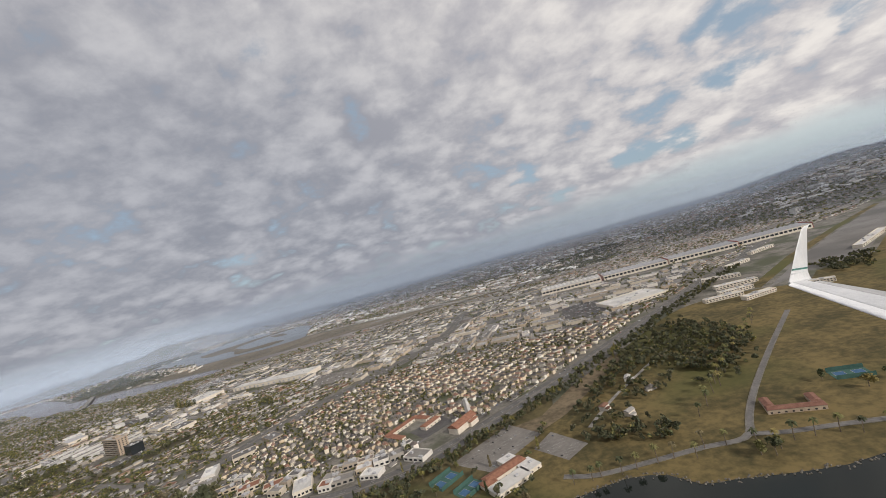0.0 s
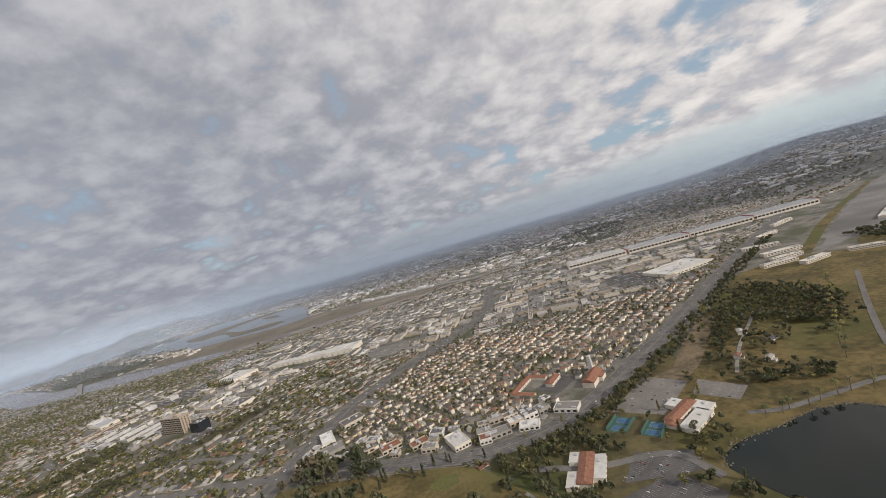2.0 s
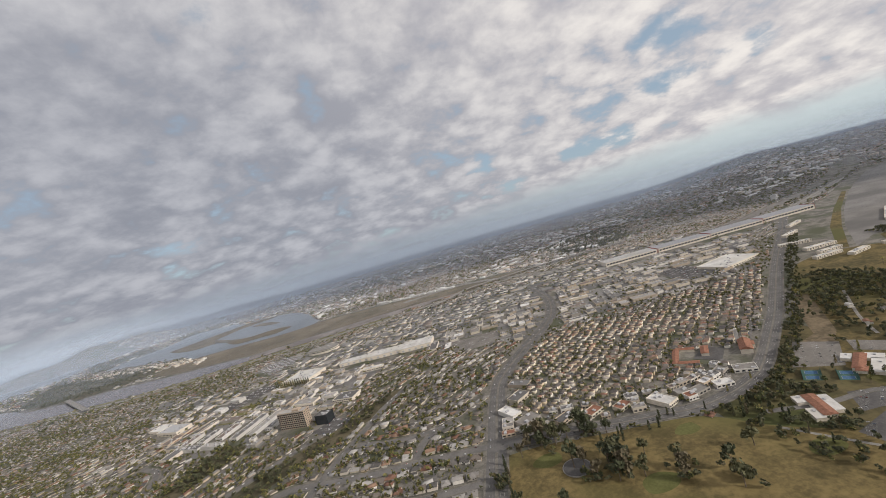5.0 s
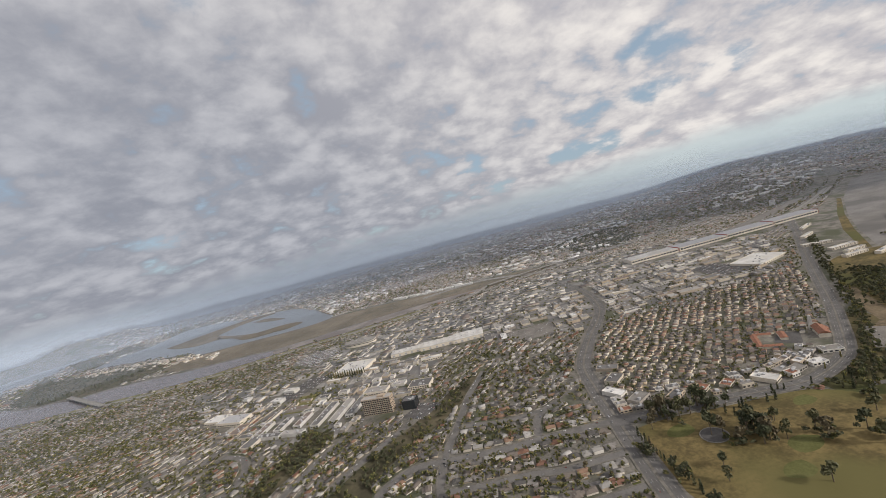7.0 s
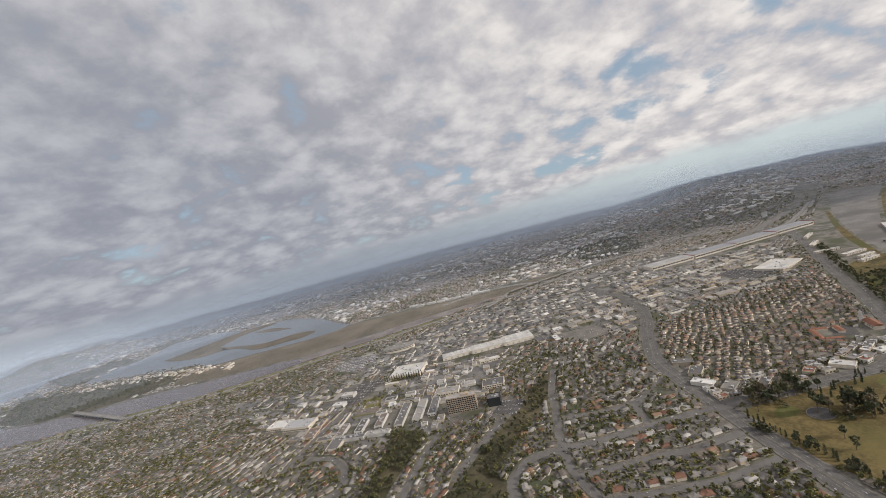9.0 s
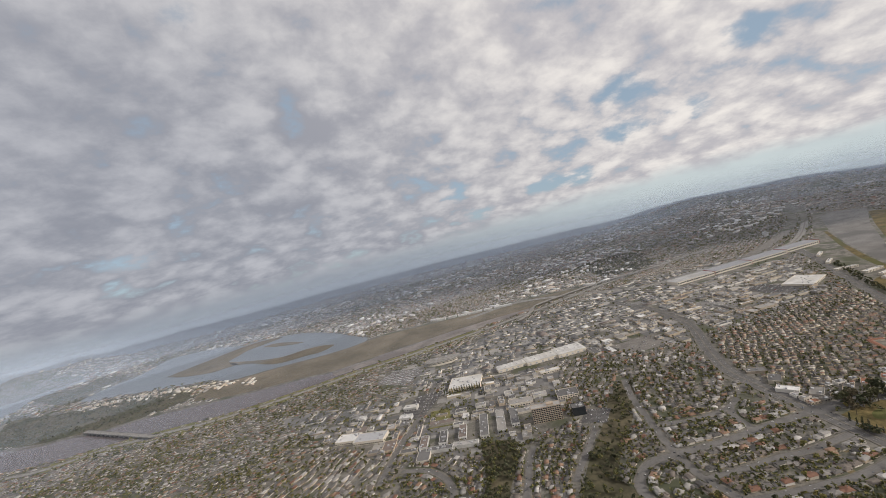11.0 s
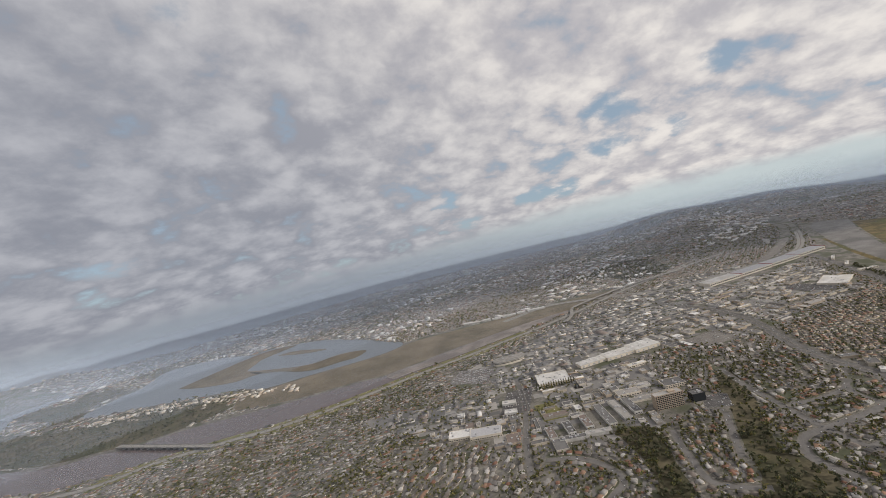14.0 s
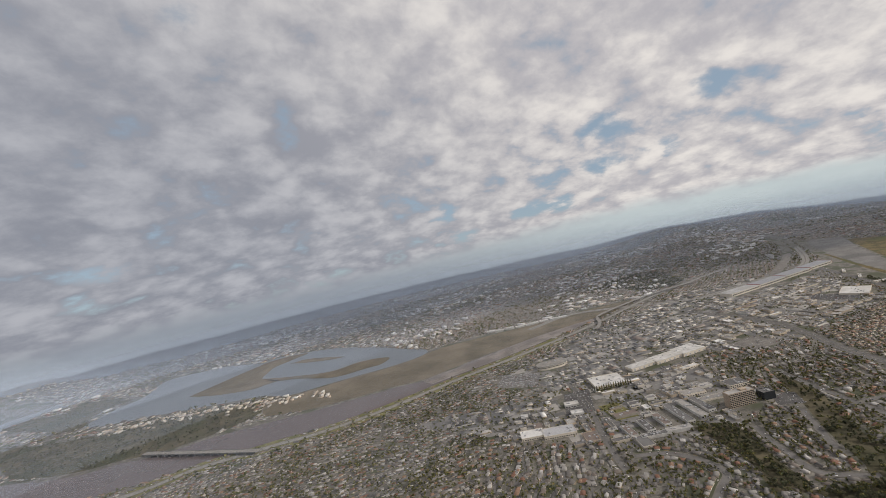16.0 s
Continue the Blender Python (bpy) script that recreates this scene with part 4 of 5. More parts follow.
# plant with ribbed roofs and red end walls, by the motorway
def plant():
    for k, (x, y) in enumerate(((277, 1003), (420, 967), (562, 934), (704, 905))):
        base = tagged(new("factory_hall"), "long factory hall with ribbed pale roof and red end wall", "factory", "row of factory halls")
        base.matrix_basis = pose(x, y, 0, 0, 0, -14.5)
        BIG.append((x, y, 75))
        w = Build()
        w.box(0, 0, -1, 142, 48, 12)
        part("wall", w, M_STUCCO, base)
        for s in range(14):
            ro = Build()
            ro.gable(-65.5 + 10.05 * s, 0, 11.02, 49.0, 9.7, 2.2, math.pi / 2)
            part("roof_bay", ro, M_METAL if k else M_WHITE, base)
        e = Build()
        e.box(71.6, 0, -1, 1.0, 49, 14.5)
        part("end_wall", e, M_REDWALL, base, "dark red end wall")
        for s in range(16):
            g = Build()
            g.box(-66 + 8.7 * s, -24.05, 4, 6.3, 0.2, 4.2)
            part("window", g, M_DARKGLASS, base)


plant()
hall("store", 284, 694, 96, 66, 9, 8, "large white-roofed store with a wide parking lot", "store", M_STUCCO, M_WHITE, 10, 1, 12, seed=40)
for i, (x, y, sx, sy, d) in enumerate(((418, 660, 54, 12, -31), (398, 600, 56, 12, -14), (374, 567, 44, 9, -8), (344, 550, 48, 10, -10), (370, 520, 42, 10, 5), (495, 727, 54, 9, 15), (590, 789, 62, 9, 16), (431, 504, 36, 9, -34), (650, 640, 130, 12, 30), (720, 640, 90, 14, 30))):
    hall("barracks", x, y, sx, sy, 8, d, "long low pale yellow stucco block with a flat white roof", "building", M_STUCCO, M_WHITE, 4, 2, 12, seed=50 + i, group="old base blocks")


# church with a bell tower, and the school beside it
def church():
    base = tagged(new("church"), "church with red tile roof and tall pale bell tower", "church")
    base.matrix_basis = pose(-28, 387, 0, 0, 0, 48) @ Matrix.Diagonal((0.8, 0.8, 0.72, 1))
    BIG.append((-41, 376, 26))
    w = Build()
    w.box(0, 0, -1, 36, 15, 9)
    w.box(8, -9, -1, 14, 6, 7)
    part("wall", w, M_STUCCO, base)
    ro = Build()
    ro.gable(0, 0, 8, 38, 17, 5.0, wall=0)
    ro.gable(8, -8.8, 6, 15, 7.0, 1.6)
    part("roof", ro, M_REDTILE, base)
    t = Build()
    t.box(21, 7, -1, 5, 5, 22)
    t.box(21, 7, 21, 4, 4, 5)
    t.box(21, 7, 26, 4.6, 4.6, 0.5)
    t.gable(21, 7, 26.5, 4.2, 4.2, 2.4, hip=2.0)
    part("bell_tower", t, M_WHITE, base, "tall white bell tower")
    for j in range(6):
        g = Build()
        g.box(-14 + 5 * j, 7.52, 3, 1.2, 0.15, 3.2)
        part("window", g, M_DARKGLASS, base)


church()


def wings(name, x, y, deg, pieces, label, category, roof_mat, size=1.0, wall=None):
    """A building of several pitched or flat wings: (dx, dy, sx, sy, h, rise)."""
    base = tagged(new(name), label, category)
    base.matrix_basis = pose(x, y, 0, 0, 0, deg) @ Matrix.Diagonal((size, size, 0.62, 1))
    BIG.append((x, y, max(abs(p[0]) + p[2] / 2 for p in pieces)))
    for dx, dy, sx, sy, h, rise in pieces:
        w, ro = Build(), Build()
        w.box(dx, dy, -1, sx, sy, h + 1)
        part("wall", w, wall or M_STUCCO, base)
        along = sx >= sy
        if rise:
            ro.gable(dx, dy, h, (sx if along else sy) + 1, (sy if along else sx) + 1, rise, 0 if along else math.pi / 2, hip=1.5)
            part("roof", ro, roof_mat, base, "red tile roof")
        else:
            ro.box(dx, dy, h, sx + 0.4, sy + 0.4, 0.45)
            part("roof", ro, M_WHITE, base, "flat white roof")
            u = Build()
            u.box(dx + sx * 0.2, dy, h + 0.45, 2.5, 2, 1.4)
            part("roof_unit", u, M_METAL, base)
        n = max(2, int(sx / 5))
        for j in range(n):
            g = Build()
            g.box(dx - sx / 2 + (j + 0.5) * sx / n, dy - sy / 2 - 0.02, 1.0, 1.8, 0.12, 1.5)
            part("window", g, M_DARKGLASS, base)


wings("school", -81, 415, 48, [(0, 16, 44, 7, 5, 2), (-20, 2, 7, 22, 5, 2), (20, 4, 7, 18, 5, 2), (12, -16, 22, 8, 6, 2.5)], "red-roofed school wings round an asphalt yard", "school", M_REDTILE)
wings("club_house", 1, 285, 30, [(0, 6, 34, 9, 6, 2.6), (-6, -8, 30, 12, 5, 0), (14, -4, 12, 14, 5, 0), (-16, 4, 10, 8, 5, 2), (10, 16, 12, 8, 5, 0)], "club house with red tile and flat white roofs", "club house", M_REDTILE)
wings("meeting_hall", -92, 264, 62, [(0, 0, 34, 10, 6, 2.4), (2, -8, 26, 10, 5, 0), (-12, 8, 16, 8, 5, 0), (12, 8, 12, 9, 5, 0)], "hall with red tile ridge and flat white roofs", "hall", M_REDTILE)
wings("barracks", 193, 272, -22, [(0, -8, 44, 8, 5, 2.2), (-18, 5, 7, 17, 5, 1.6), (18, 5, 7, 17, 5, 1.6)], "low brick-red U-shaped building on the lawn", "building", M_REDROOF, 0.72, M_TAN)
hall("store", -174, 356, 16, 26, 8, 18, "boxy white-roofed store beside the boulevard", "store", M_STUCCO, M_WHITE, 3, 1, 5, seed=61)
for i, (x, y, sx, sy, d, rf) in enumerate(((-209, 375, 18, 12, 18, 1), (-136, 348, 20, 12, 5, 0), (-109, 343, 18, 12, -20, 0), (-238, 386, 20, 13, 20, 1), (-268, 395, 24, 12, 20, 0), (-302, 417, 26, 16, 20, 2), (-313, 448, 14, 28, 20, 2),
                                           (-289, 477, 26, 18, 30, 2), (-272, 514, 16, 30, 45, 0), (-70, 352, 22, 14, -35, 0))):
    hall("shop", x, y, sx, sy, 6 + 3 * (rf == 2), d, "low shop with a flat roof beside the boulevard", "shop", M_WALL, (M_FLAT, M_REDTILE, M_FLAT)[rf], 2, 1, 4, seed=70 + i)

front = curve(BLVD[6:], 8.0)
f_n = sides_of(front)
f_n = f_n * np.where(f_n[:, 1] > 0, 1.0, -1.0)[:, None]
r_f = np.random.default_rng(12)
for i in range(0, len(front), 2):
    for row in (17, 31, 44):
        p = front[i] + f_n[i] * (row + r_f.uniform(-2, 3))
        if r_f.random() < 0.82 and all(math.hypot(p[0] - q[0], p[1] - q[1]) > q[2] + 4 for q in BIG):
            a = math.degrees(math.atan2(f_n[i][1], f_n[i][0])) - 90
            hall("shop", float(p[0]), float(p[1]), float(r_f.uniform(9, 15)), float(r_f.uniform(7, 11)), float(r_f.uniform(5, 9)), a, "small flat-roofed shop in a row beside the boulevard", "shop", M_WALL, M_REDTILE if r_f.random() < 0.2 else M_FLAT, 2, 1, 3, seed=400 + i, group="boulevard shops")

# houses on the lawn between the trees
LAWN_HOUSES = [(93, 342, 40), (133, 384, 60), (105, 321, 30), (139, 354, 15)]

# ---- car parks and courts ----
LOTS = [("car_park", [(-41, 324), (12, 364), (35, 332), (-11, 296)], M_LOTPALE, 42, 6), ("car_park", [(24, 311), (42, 330), (62, 298), (43, 284)], M_LOTPALE, 42, 3),
        ("car_park", [(-76, 242), (-56, 267), (-22, 251), (-31, 231)], M_LOT, 30, 4), ("car_park", [(-105, 228), (-45, 237), (-31, 209), (-69, 183), (-103, 196)], M_LOT, 30, 5),
        ("car_park", [(-715, 1215), (-652, 1140), (-725, 1065), (-784, 1165)], M_LOTPALE, -35, 10),
        ("car_park", [(-813, 898), (-729, 980), (-672, 952), (-757, 869)], M_LOT, -40, 7), ("car_park", [(-574, 614), (-537, 640), (-508, 611), (-546, 584)], M_LOT, -40, 4),
        ("school_yard", [(-66, 384), (-37, 407), (-50, 428), (-83, 409)], M_LOT, 48, 0), ("car_park", [(155, 675), (238, 653), (250, 778), (189, 790)], M_LOT, 10, 6),
        ("car_park", [(-310, 733), (-217, 720), (-206, 783), (-297, 813)], M_LOTPALE, -20, 6)]
CAR_SPOTS = []
for name, poly, mat, deg, rows in LOTS:
    ob = sheet(name, poly, 0.20 + 0.004 * len(BIG) % 0.04, mat, "asphalt car park with white stall lines" if rows else "bare asphalt school yard", "car park", grow=False)
    c = np.mean(np.array(poly, float), 0)
    BIG.append((c[0], c[1], 0.42 * np.ptp(np.array(poly), 0).max()))
    if not rows:
        continue
    a, b = radians(deg), Build()
    size = np.ptp(np.array(poly), 0).max()
    for v in np.arange(-size / 2, size / 2, 12.5):
        for u in np.arange(-size / 2, size / 2, 1.8):
            x, y = c[0] + u * math.cos(a) - v * math.sin(a), c[1] + u * math.sin(a) + v * math.cos(a)
            if inside(poly, x, y):
                b.box(x, y, 0.25, 0.12, 6.4, 0.02, a)
                for s in (-1.7, 1.7):
                    if rng.random() < (0.16 if mat is M_LOT else 0.07) + (0.6 if x < -600 and y > 1000 else 0):
                        CAR_SPOTS.append((x + 0.9 * math.cos(a) - s * math.sin(a), y + 0.9 * math.sin(a) + s * math.cos(a), a + math.pi / 2))
    part("stall_lines", b, M_PAINT, ob, "white painted stall lines")


def court(x, y, deg, sx, sy, label):
    ob = tagged(new("tennis_court"), label, "tennis court", "tennis courts")
    ob.matrix_basis = pose(x, y, 0, 0, 0, deg)
    BIG.append((x, y, 16))
    b, p, l, f = Build(), Build(), Build(), Build()
    b.box(0, 0, 0.05, sx, sy, 0.18)
    part("court_floor", b, M_COURT, ob)
    for k in (-1, 1):
        p.box(k * sx / 4, 0, 0.235, sx * 0.3, sy * 0.66, 0.02)
        for j in (-1, 1):
            l.box(k * sx / 4 + j * sx * 0.15, 0, 0.26, 0.2, sy * 0.66, 0.01)
            l.box(k * sx / 4, j * sy * 0.33, 0.26, sx * 0.3, 0.2, 0.01)
        f.box(0, k * (sy / 2 - 0.1), 0.24, sx, 0.06, 3.0)
    part("playing_area", p, M_COURTBLUE, ob)
    part("court_lines", l, M_PAINT, ob)
    part("windscreen", f, M_COURT, ob)


court(-45, 303, 42, 22, 15, "green tennis court with dark windscreens")
court(252, 290, -20, 22, 15, "blue tennis court among dark trees")
court(-28, 284, 42, 20, 14, "green and blue tennis court beside the club")

# bunkers, greens and the round reservoir of the golf course
for x, y, q in ((-315, 343, 15), (-190, 306, 12), (-255, 265, 16), (-135, 229, 14), (-290, 247, 14)):
    sheet("putting_green", [(x + q * math.cos(k) * (1 + 0.15 * math.sin(3 * k + x)), y + q * 0.7 * math.sin(k)) for k in np.linspace(0, 2 * math.pi, 9)[:-1]], 0.22, M_GREEN, "mown green of the golf course", "lawn")
pond = tagged(new("reservoir"), "round dark covered pond with a pale rim", "pond")
pond.matrix_basis = pose(-299, 318, 0)
b = Build()
b.tube((0, 0, -0.5), (0, 0, 0.9), 13, 13, 32)
part("rim", b, M_CONCRETE, pond)
b = Build()
b.tube((0, 0, 0.5), (0, 0, 1.0), 12.2, 12.2, 32)
part("cover", b, M_LOT, pond)
for p, w, lab in (([(34, 267), (54, 259), (87, 257), (123, 256), (140, 253), (152, 257), (165, 274), (194, 306), (253, 363), (341, 444)], 2.6, "grey park road with pale concrete walks"),
                  ([(152, 256), (169, 248), (192, 242), (226, 232)], 2.6, "grey lagoon road with pale concrete walks"), ([(71, 319), (86, 336), (113, 363), (153, 397), (186, 425)], 3.2, "narrow lane between lawn houses"),
                  ([(-24, 221), (-36, 254), (-81, 265), (-124, 285)], 4, "pale path beside the car parks"), ([(-137, 264), (-120, 229), (-103, 196)], 3, "pale golf path")):
    wide = "park" in lab or "lagoon" in lab
    road("path", p, w * (1.25 if wide else 1.0), lab, 0, 0.8 if wide else 0, 0, M_STREET if wide else M_CONCRETE, 0.30)

# ---- rows of houses ----
HOUSES, STREET_BITS = blocks(14.6, 54.0, 13.0)
ok = free(HOUSES[:, 0], HOUSES[:, 1], 5.5) & ~in_comm(HOUSES[:, 0], HOUSES[:, 1]) & (HOUSES[:, 1] > 150)
HOUSES = HOUSES[ok]
# houses that face the traced streets
rows = []
for line, w in LINES[2:3 + len(STREETS)]:
    n = sides_of(line)
    d = np.concatenate([[0], np.cumsum(np.linalg.norm(np.diff(line, axis=0), axis=1))])
    for s in (-1, 1):
        for q in np.arange(6, d[-1] - 5, 10.8):
            i = min(np.searchsorted(d, q), len(line) - 1)
            p = line[i] + n[i] * s * (w + 7.5)
            rows.append((p[0], p[1], math.atan2(n[i][1], n[i][0]) + (math.pi / 2 if s > 0 else -math.pi / 2), 0.66))
rows = np.array(rows)
ok = free(rows[:, 0], rows[:, 1], 5.0)
rows = rows[ok]
keep = []
for k, p in enumerate(rows):
    if all(np.hypot(p[0] - rows[j, 0], p[1] - rows[j, 1]) > 9 for j in keep):
        keep.append(k)
rows = rows[keep]
gap = np.array([np.hypot(HOUSES[:, 0] - p[0], HOUSES[:, 1] - p[1]) for p in rows]).min(0) > 10.5
HOUSES = np.concatenate([rows, HOUSES[gap]])

ok = free(STREET_BITS[:, 0], STREET_BITS[:, 1], 1.0) & ~in_comm(STREET_BITS[:, 0], STREET_BITS[:, 1])
slab = Build()
slab.face([(-0.5, -4, 0.25), (0.5, -4, 0.25), (0.5, 4, 0.25), (-0.5, 4, 0.25)])
sb = STREET_BITS[ok]
near_rows = np.hypot(sb[:, 0, None] - rows[None, :, 0], sb[:, 1, None] - rows[None, :, 1]).min(1) > 8.5
sb = sb[near_rows]
many("side_streets", [slab], np.stack([np.zeros(len(sb)), sb[:, 0], sb[:, 1], terrain(sb[:, 0], sb[:, 1]), sb[:, 2], sb[:, 3] + 0.5, sb[:, 4], rng.uniform(0.8, 1.1, len(sb))], 1),
     (M_STREET,), "grey residential side streets between house rows", "street")

HX, HY, HA, HF = HOUSES.T
yard = Build()
yard.face([(-0.5, -0.5, 0.12), (0.5, -0.5, 0.12), (0.5, 0.5, 0.12), (-0.5, 0.5, 0.12)])
q = np.where(rng.random(len(HX)) < 0.85)[0]
off = rng.uniform(7.5, 10.0, len(q)) * np.where(rng.random(len(q)) < 0.5, 1, -1)
YX, YY = HX[q] - np.sin(HA[q]) * off * HF[q], HY[q] + np.cos(HA[q]) * off * HF[q]
YS = np.stack([np.zeros(len(q)), YX, YY, terrain(YX, YY), HA[q], rng.uniform(5, 13, len(q)) * HF[q], rng.uniform(3, 7, len(q)) * HF[q], rng.uniform(0.6, 1.0, len(q))], 1)
YARDS = [(0.0, (0.10, 0.11, 0.035)), (0.25, (0.17, 0.135, 0.075)), (0.45, (0.30, 0.28, 0.25)), (0.7, (0.075, 0.09, 0.03)), (0.85, (0.22, 0.18, 0.13))]
many("yards", [yard], YS, (varied("yard", YARDS, True, 0.95, 0.5, 0.4),), "small lawns, drives and bare yards beside houses", "yard")
IN_TOWN = inside(TOWN, HX, HY)
near = ~IN_TOWN & (HY < 470) & (HX > -640) & (HX < -240)
near_ix = np.where(near)[0][:215]
town_ix = np.where(IN_TOWN & (HY < 500))[0][:225]
KINDS = [house_shape(k) for k in range(6)]
TOWNS = [town_shape(k) for k in range(2)]
proto = [as_thing("house", s, "single-storey stucco house with a pitched roof" if k % 3 < 2 else "two-storey stucco house with a pitched roof", "house", "houses along the streets", M_ROOF) for k, s in enumerate(KINDS)]
town_proto = [as_thing("townhouse", s, "narrow two-storey pale stucco townhouse with pitched roof", "townhouse", "rows of townhouses", M_TOWN, M_CREAM) for s in TOWNS]
used = set()


def put_house(protos, used_key, k, m):
    """The first of a kind is moved into place, the others are copies."""
    if (used_key, k) in used:
        return copy_thing(protos[k], m)
    used.add((used_key, k))
    protos[k].matrix_basis = m
    return protos[k]


for i in near_ix:
    put_house(proto, "h", int(rng.integers(0, 6)), pose(HX[i], HY[i], float(terrain(HX[i], HY[i])), 0, 0, math.degrees(HA[i]))).scale = (HF[i] * 1.22, HF[i] * 1.22, HF[i] * 0.95)
for i in town_ix:
    put_house(town_proto, "t", int(rng.integers(0, 2)), pose(HX[i], HY[i], 0, 0, 0, math.degrees(HA[i]))).scale = (HF[i] * float(rng.uniform(0.85, 1.2)), HF[i] * float(rng.uniform(0.9, 1.15)), HF[i] * float(rng.uniform(1.1, 1.5)))
for x, y, d in LAWN_HOUSES:
    put_house(proto, "h", int(rng.integers(0, 6)), pose(x, y, 0, 0, 0, d)).scale = (0.62, 0.62, 0.62)
rest = np.ones(len(HX), bool)
rest[near_ix] = rest[town_ix] = False
r_t, r_h = rest & IN_TOWN, rest & ~IN_TOWN
many("far_townhouses", [as_stuff(s) for s in TOWNS], bits(TOWNS, HX[r_t], HY[r_t], HA[r_t], rng, (0.8, 1.25), (1.05, 1.45), 0.3, HF[r_t]), (M_CREAM_STUFF, M_TOWN_STUFF), "pale townhouses in rows with brown roofs", "townhouse")
PLAIN = [plain_house(k) for k in range(4)]
mid = (HY < 640) & (HX > -950) & (HX < 100)
for q, shapes, name in ((r_h & mid, [as_stuff(s) for s in KINDS], "far_houses"), (r_h & ~mid, PLAIN, "outer_houses")):
    many(name, shapes, bits(shapes, HX[q], HY[q], HA[q], rng, (0.9, 1.35), (0.7, 1.0), 0.5, HF[q]), (M_WALL_STUFF, M_ROOF_STUFF), "stucco houses with grey and brown roofs", "house")

# scattered houses over the far slopes
fx, fy = rng.uniform(-4300, 3600, 62000), rng.uniform(760, 4400, 62000)
d0 = region_angle(fx, fy)
ok = (np.hypot(fx + 700, fy) < 4600) & ((fy > 1300) | (fx > 850)) & free(fx, fy, 10.0) & ~in_comm(fx, fy)
ok &= np.sin(fx / 170.0 + np.sin(fy / 210.0) * 1.7) * np.sin(fy / 140.0 + fx / 400.0) + rng.normal(0, 0.5, len(fx)) < 0.35
ok &= np.sqrt((REGIONS[d0, 0] - fx) ** 2 + (REGIONS[d0, 1] - fy) ** 2) > 330
fx, fy = fx[ok], fy[ok]
ang = np.floor(fx / 300) * 0.9 + np.floor(fy / 300) * 1.7
many("distant_houses", PLAIN, bits(PLAIN, fx, fy, ang, rng, (0.7, 1.5), (0.8, 1.3), 1.5), (M_WALL_STUFF, M_ROOF_STUFF), "pale houses scattered over far hazy slopes", "house")

# pale works and stores over the far plain
flat = Build()
flat.box(0, 0, -2, 1, 1, 9, mat=0, top=1)
gx, gy = rng.uniform(-2600, 2600, 5200), 1330 + 2300 * rng.random(5200) ** 1.2
q = free(gx, gy, 14.0) & ~in_comm(gx, gy) & (np.sin(gx / 230.0 + np.sin(gy / 180.0) * 1.6) + rng.normal(0, 0.45, len(gx)) > 0.15)
q &= (gx > -1050) | (gy > 2300)
gx, gy = gx[q], gy[q]
many("distant_blocks", [flat], np.stack([0 * gx, gx, gy, terrain(gx, gy), np.floor(gx / 260) * 0.8, rng.uniform(9, 40, len(gx)), rng.uniform(8, 22, len(gx)), rng.uniform(0.5, 1.1, len(gx))], 1),
     (M_PALE_STUFF, M_PALE_STUFF), "pale low stores and works over the far plain", "building")

# white buildings and boat yards along the bay shore
r_s = np.random.default_rng(77)
ts = r_s.random(210)
shore_line = np.array([(-1775, 2215), (-1690, 2170), (-1560, 2085), (-1427, 1990), (-1290, 1870), (-1100, 1690)])
bx = np.interp(ts * 5, range(6), shore_line[:, 0]) + r_s.normal(0, 16, 210)
by = np.interp(ts * 5, range(6), shore_line[:, 1]) - np.abs(r_s.normal(0, 34, 210))
many("shore_buildings", [flat], np.stack([0 * bx, bx, by, 0 * bx, r_s.choice([-0.7, 0.87], 210), r_s.uniform(5, 22, 210), r_s.uniform(5, 11, 210), r_s.uniform(0.3, 0.8, 210)], 1),
     (M_WALL_STUFF, M_WALL_STUFF), "white boat yards and low buildings along the bay", "building")

# ---- shops and works of the flat quarter ----
flat = Build()
flat.box(0, 0, -0.5, 1, 1, 7.5, mat=0, top=1)
flat2 = Build()
flat2.box(0, 0, -0.5, 1, 1, 5.5, mat=0, top=1)
flat2.box(0.2, 0.1, 5, 0.3, 0.4, 2.5, mat=0, top=1)
cx, cy = rng.uniform(-1100, 700, 5200), rng.uniform(560, 1350, 5200)
ok = in_comm(cx, cy) & free(cx, cy, 14.0)
cx, cy = cx[ok], cy[ok]
sx, sy = 9 + 40 * rng.random(len(cx)) ** 1.8, 7 + 17 * rng.random(len(cx)) ** 1.4
chosen = []
for i in range(len(cx)):
    if all(abs(cx[i] - cx[j]) + abs(cy[i] - cy[j]) > 0.46 * (sx[i] + sx[j]) + 7 for j in chosen):
        chosen.append(i)
ch = np.array(chosen)
ang = np.where(cx[ch] > -350, radians(-18), radians(-30)) + np.where(rng.random(len(ch)) < 0.3, math.pi / 2, 0)
SHOPS = np.stack([cx[ch], cy[ch], ang, sx[ch], sy[ch]], 1)
lot = Build()
lot.face([(-0.5, -0.5, 0.12), (0.5, -0.5, 0.12), (0.5, 0.5, 0.12), (-0.5, 0.5, 0.12)])
LOT_TONES = [(0.0, (0.20, 0.193, 0.185)), (0.25, (0.13, 0.127, 0.124)), (0.5, (0.26, 0.25, 0.235)), (0.7, (0.165, 0.16, 0.155)), (0.88, (0.32, 0.305, 0.28))]
lx, ly = rng.uniform(-1100, 720, 2600), rng.uniform(560, 1350, 2600)
q = in_comm(lx, ly) & free(lx, ly, 8.0)
lx, ly = lx[q], ly[q]
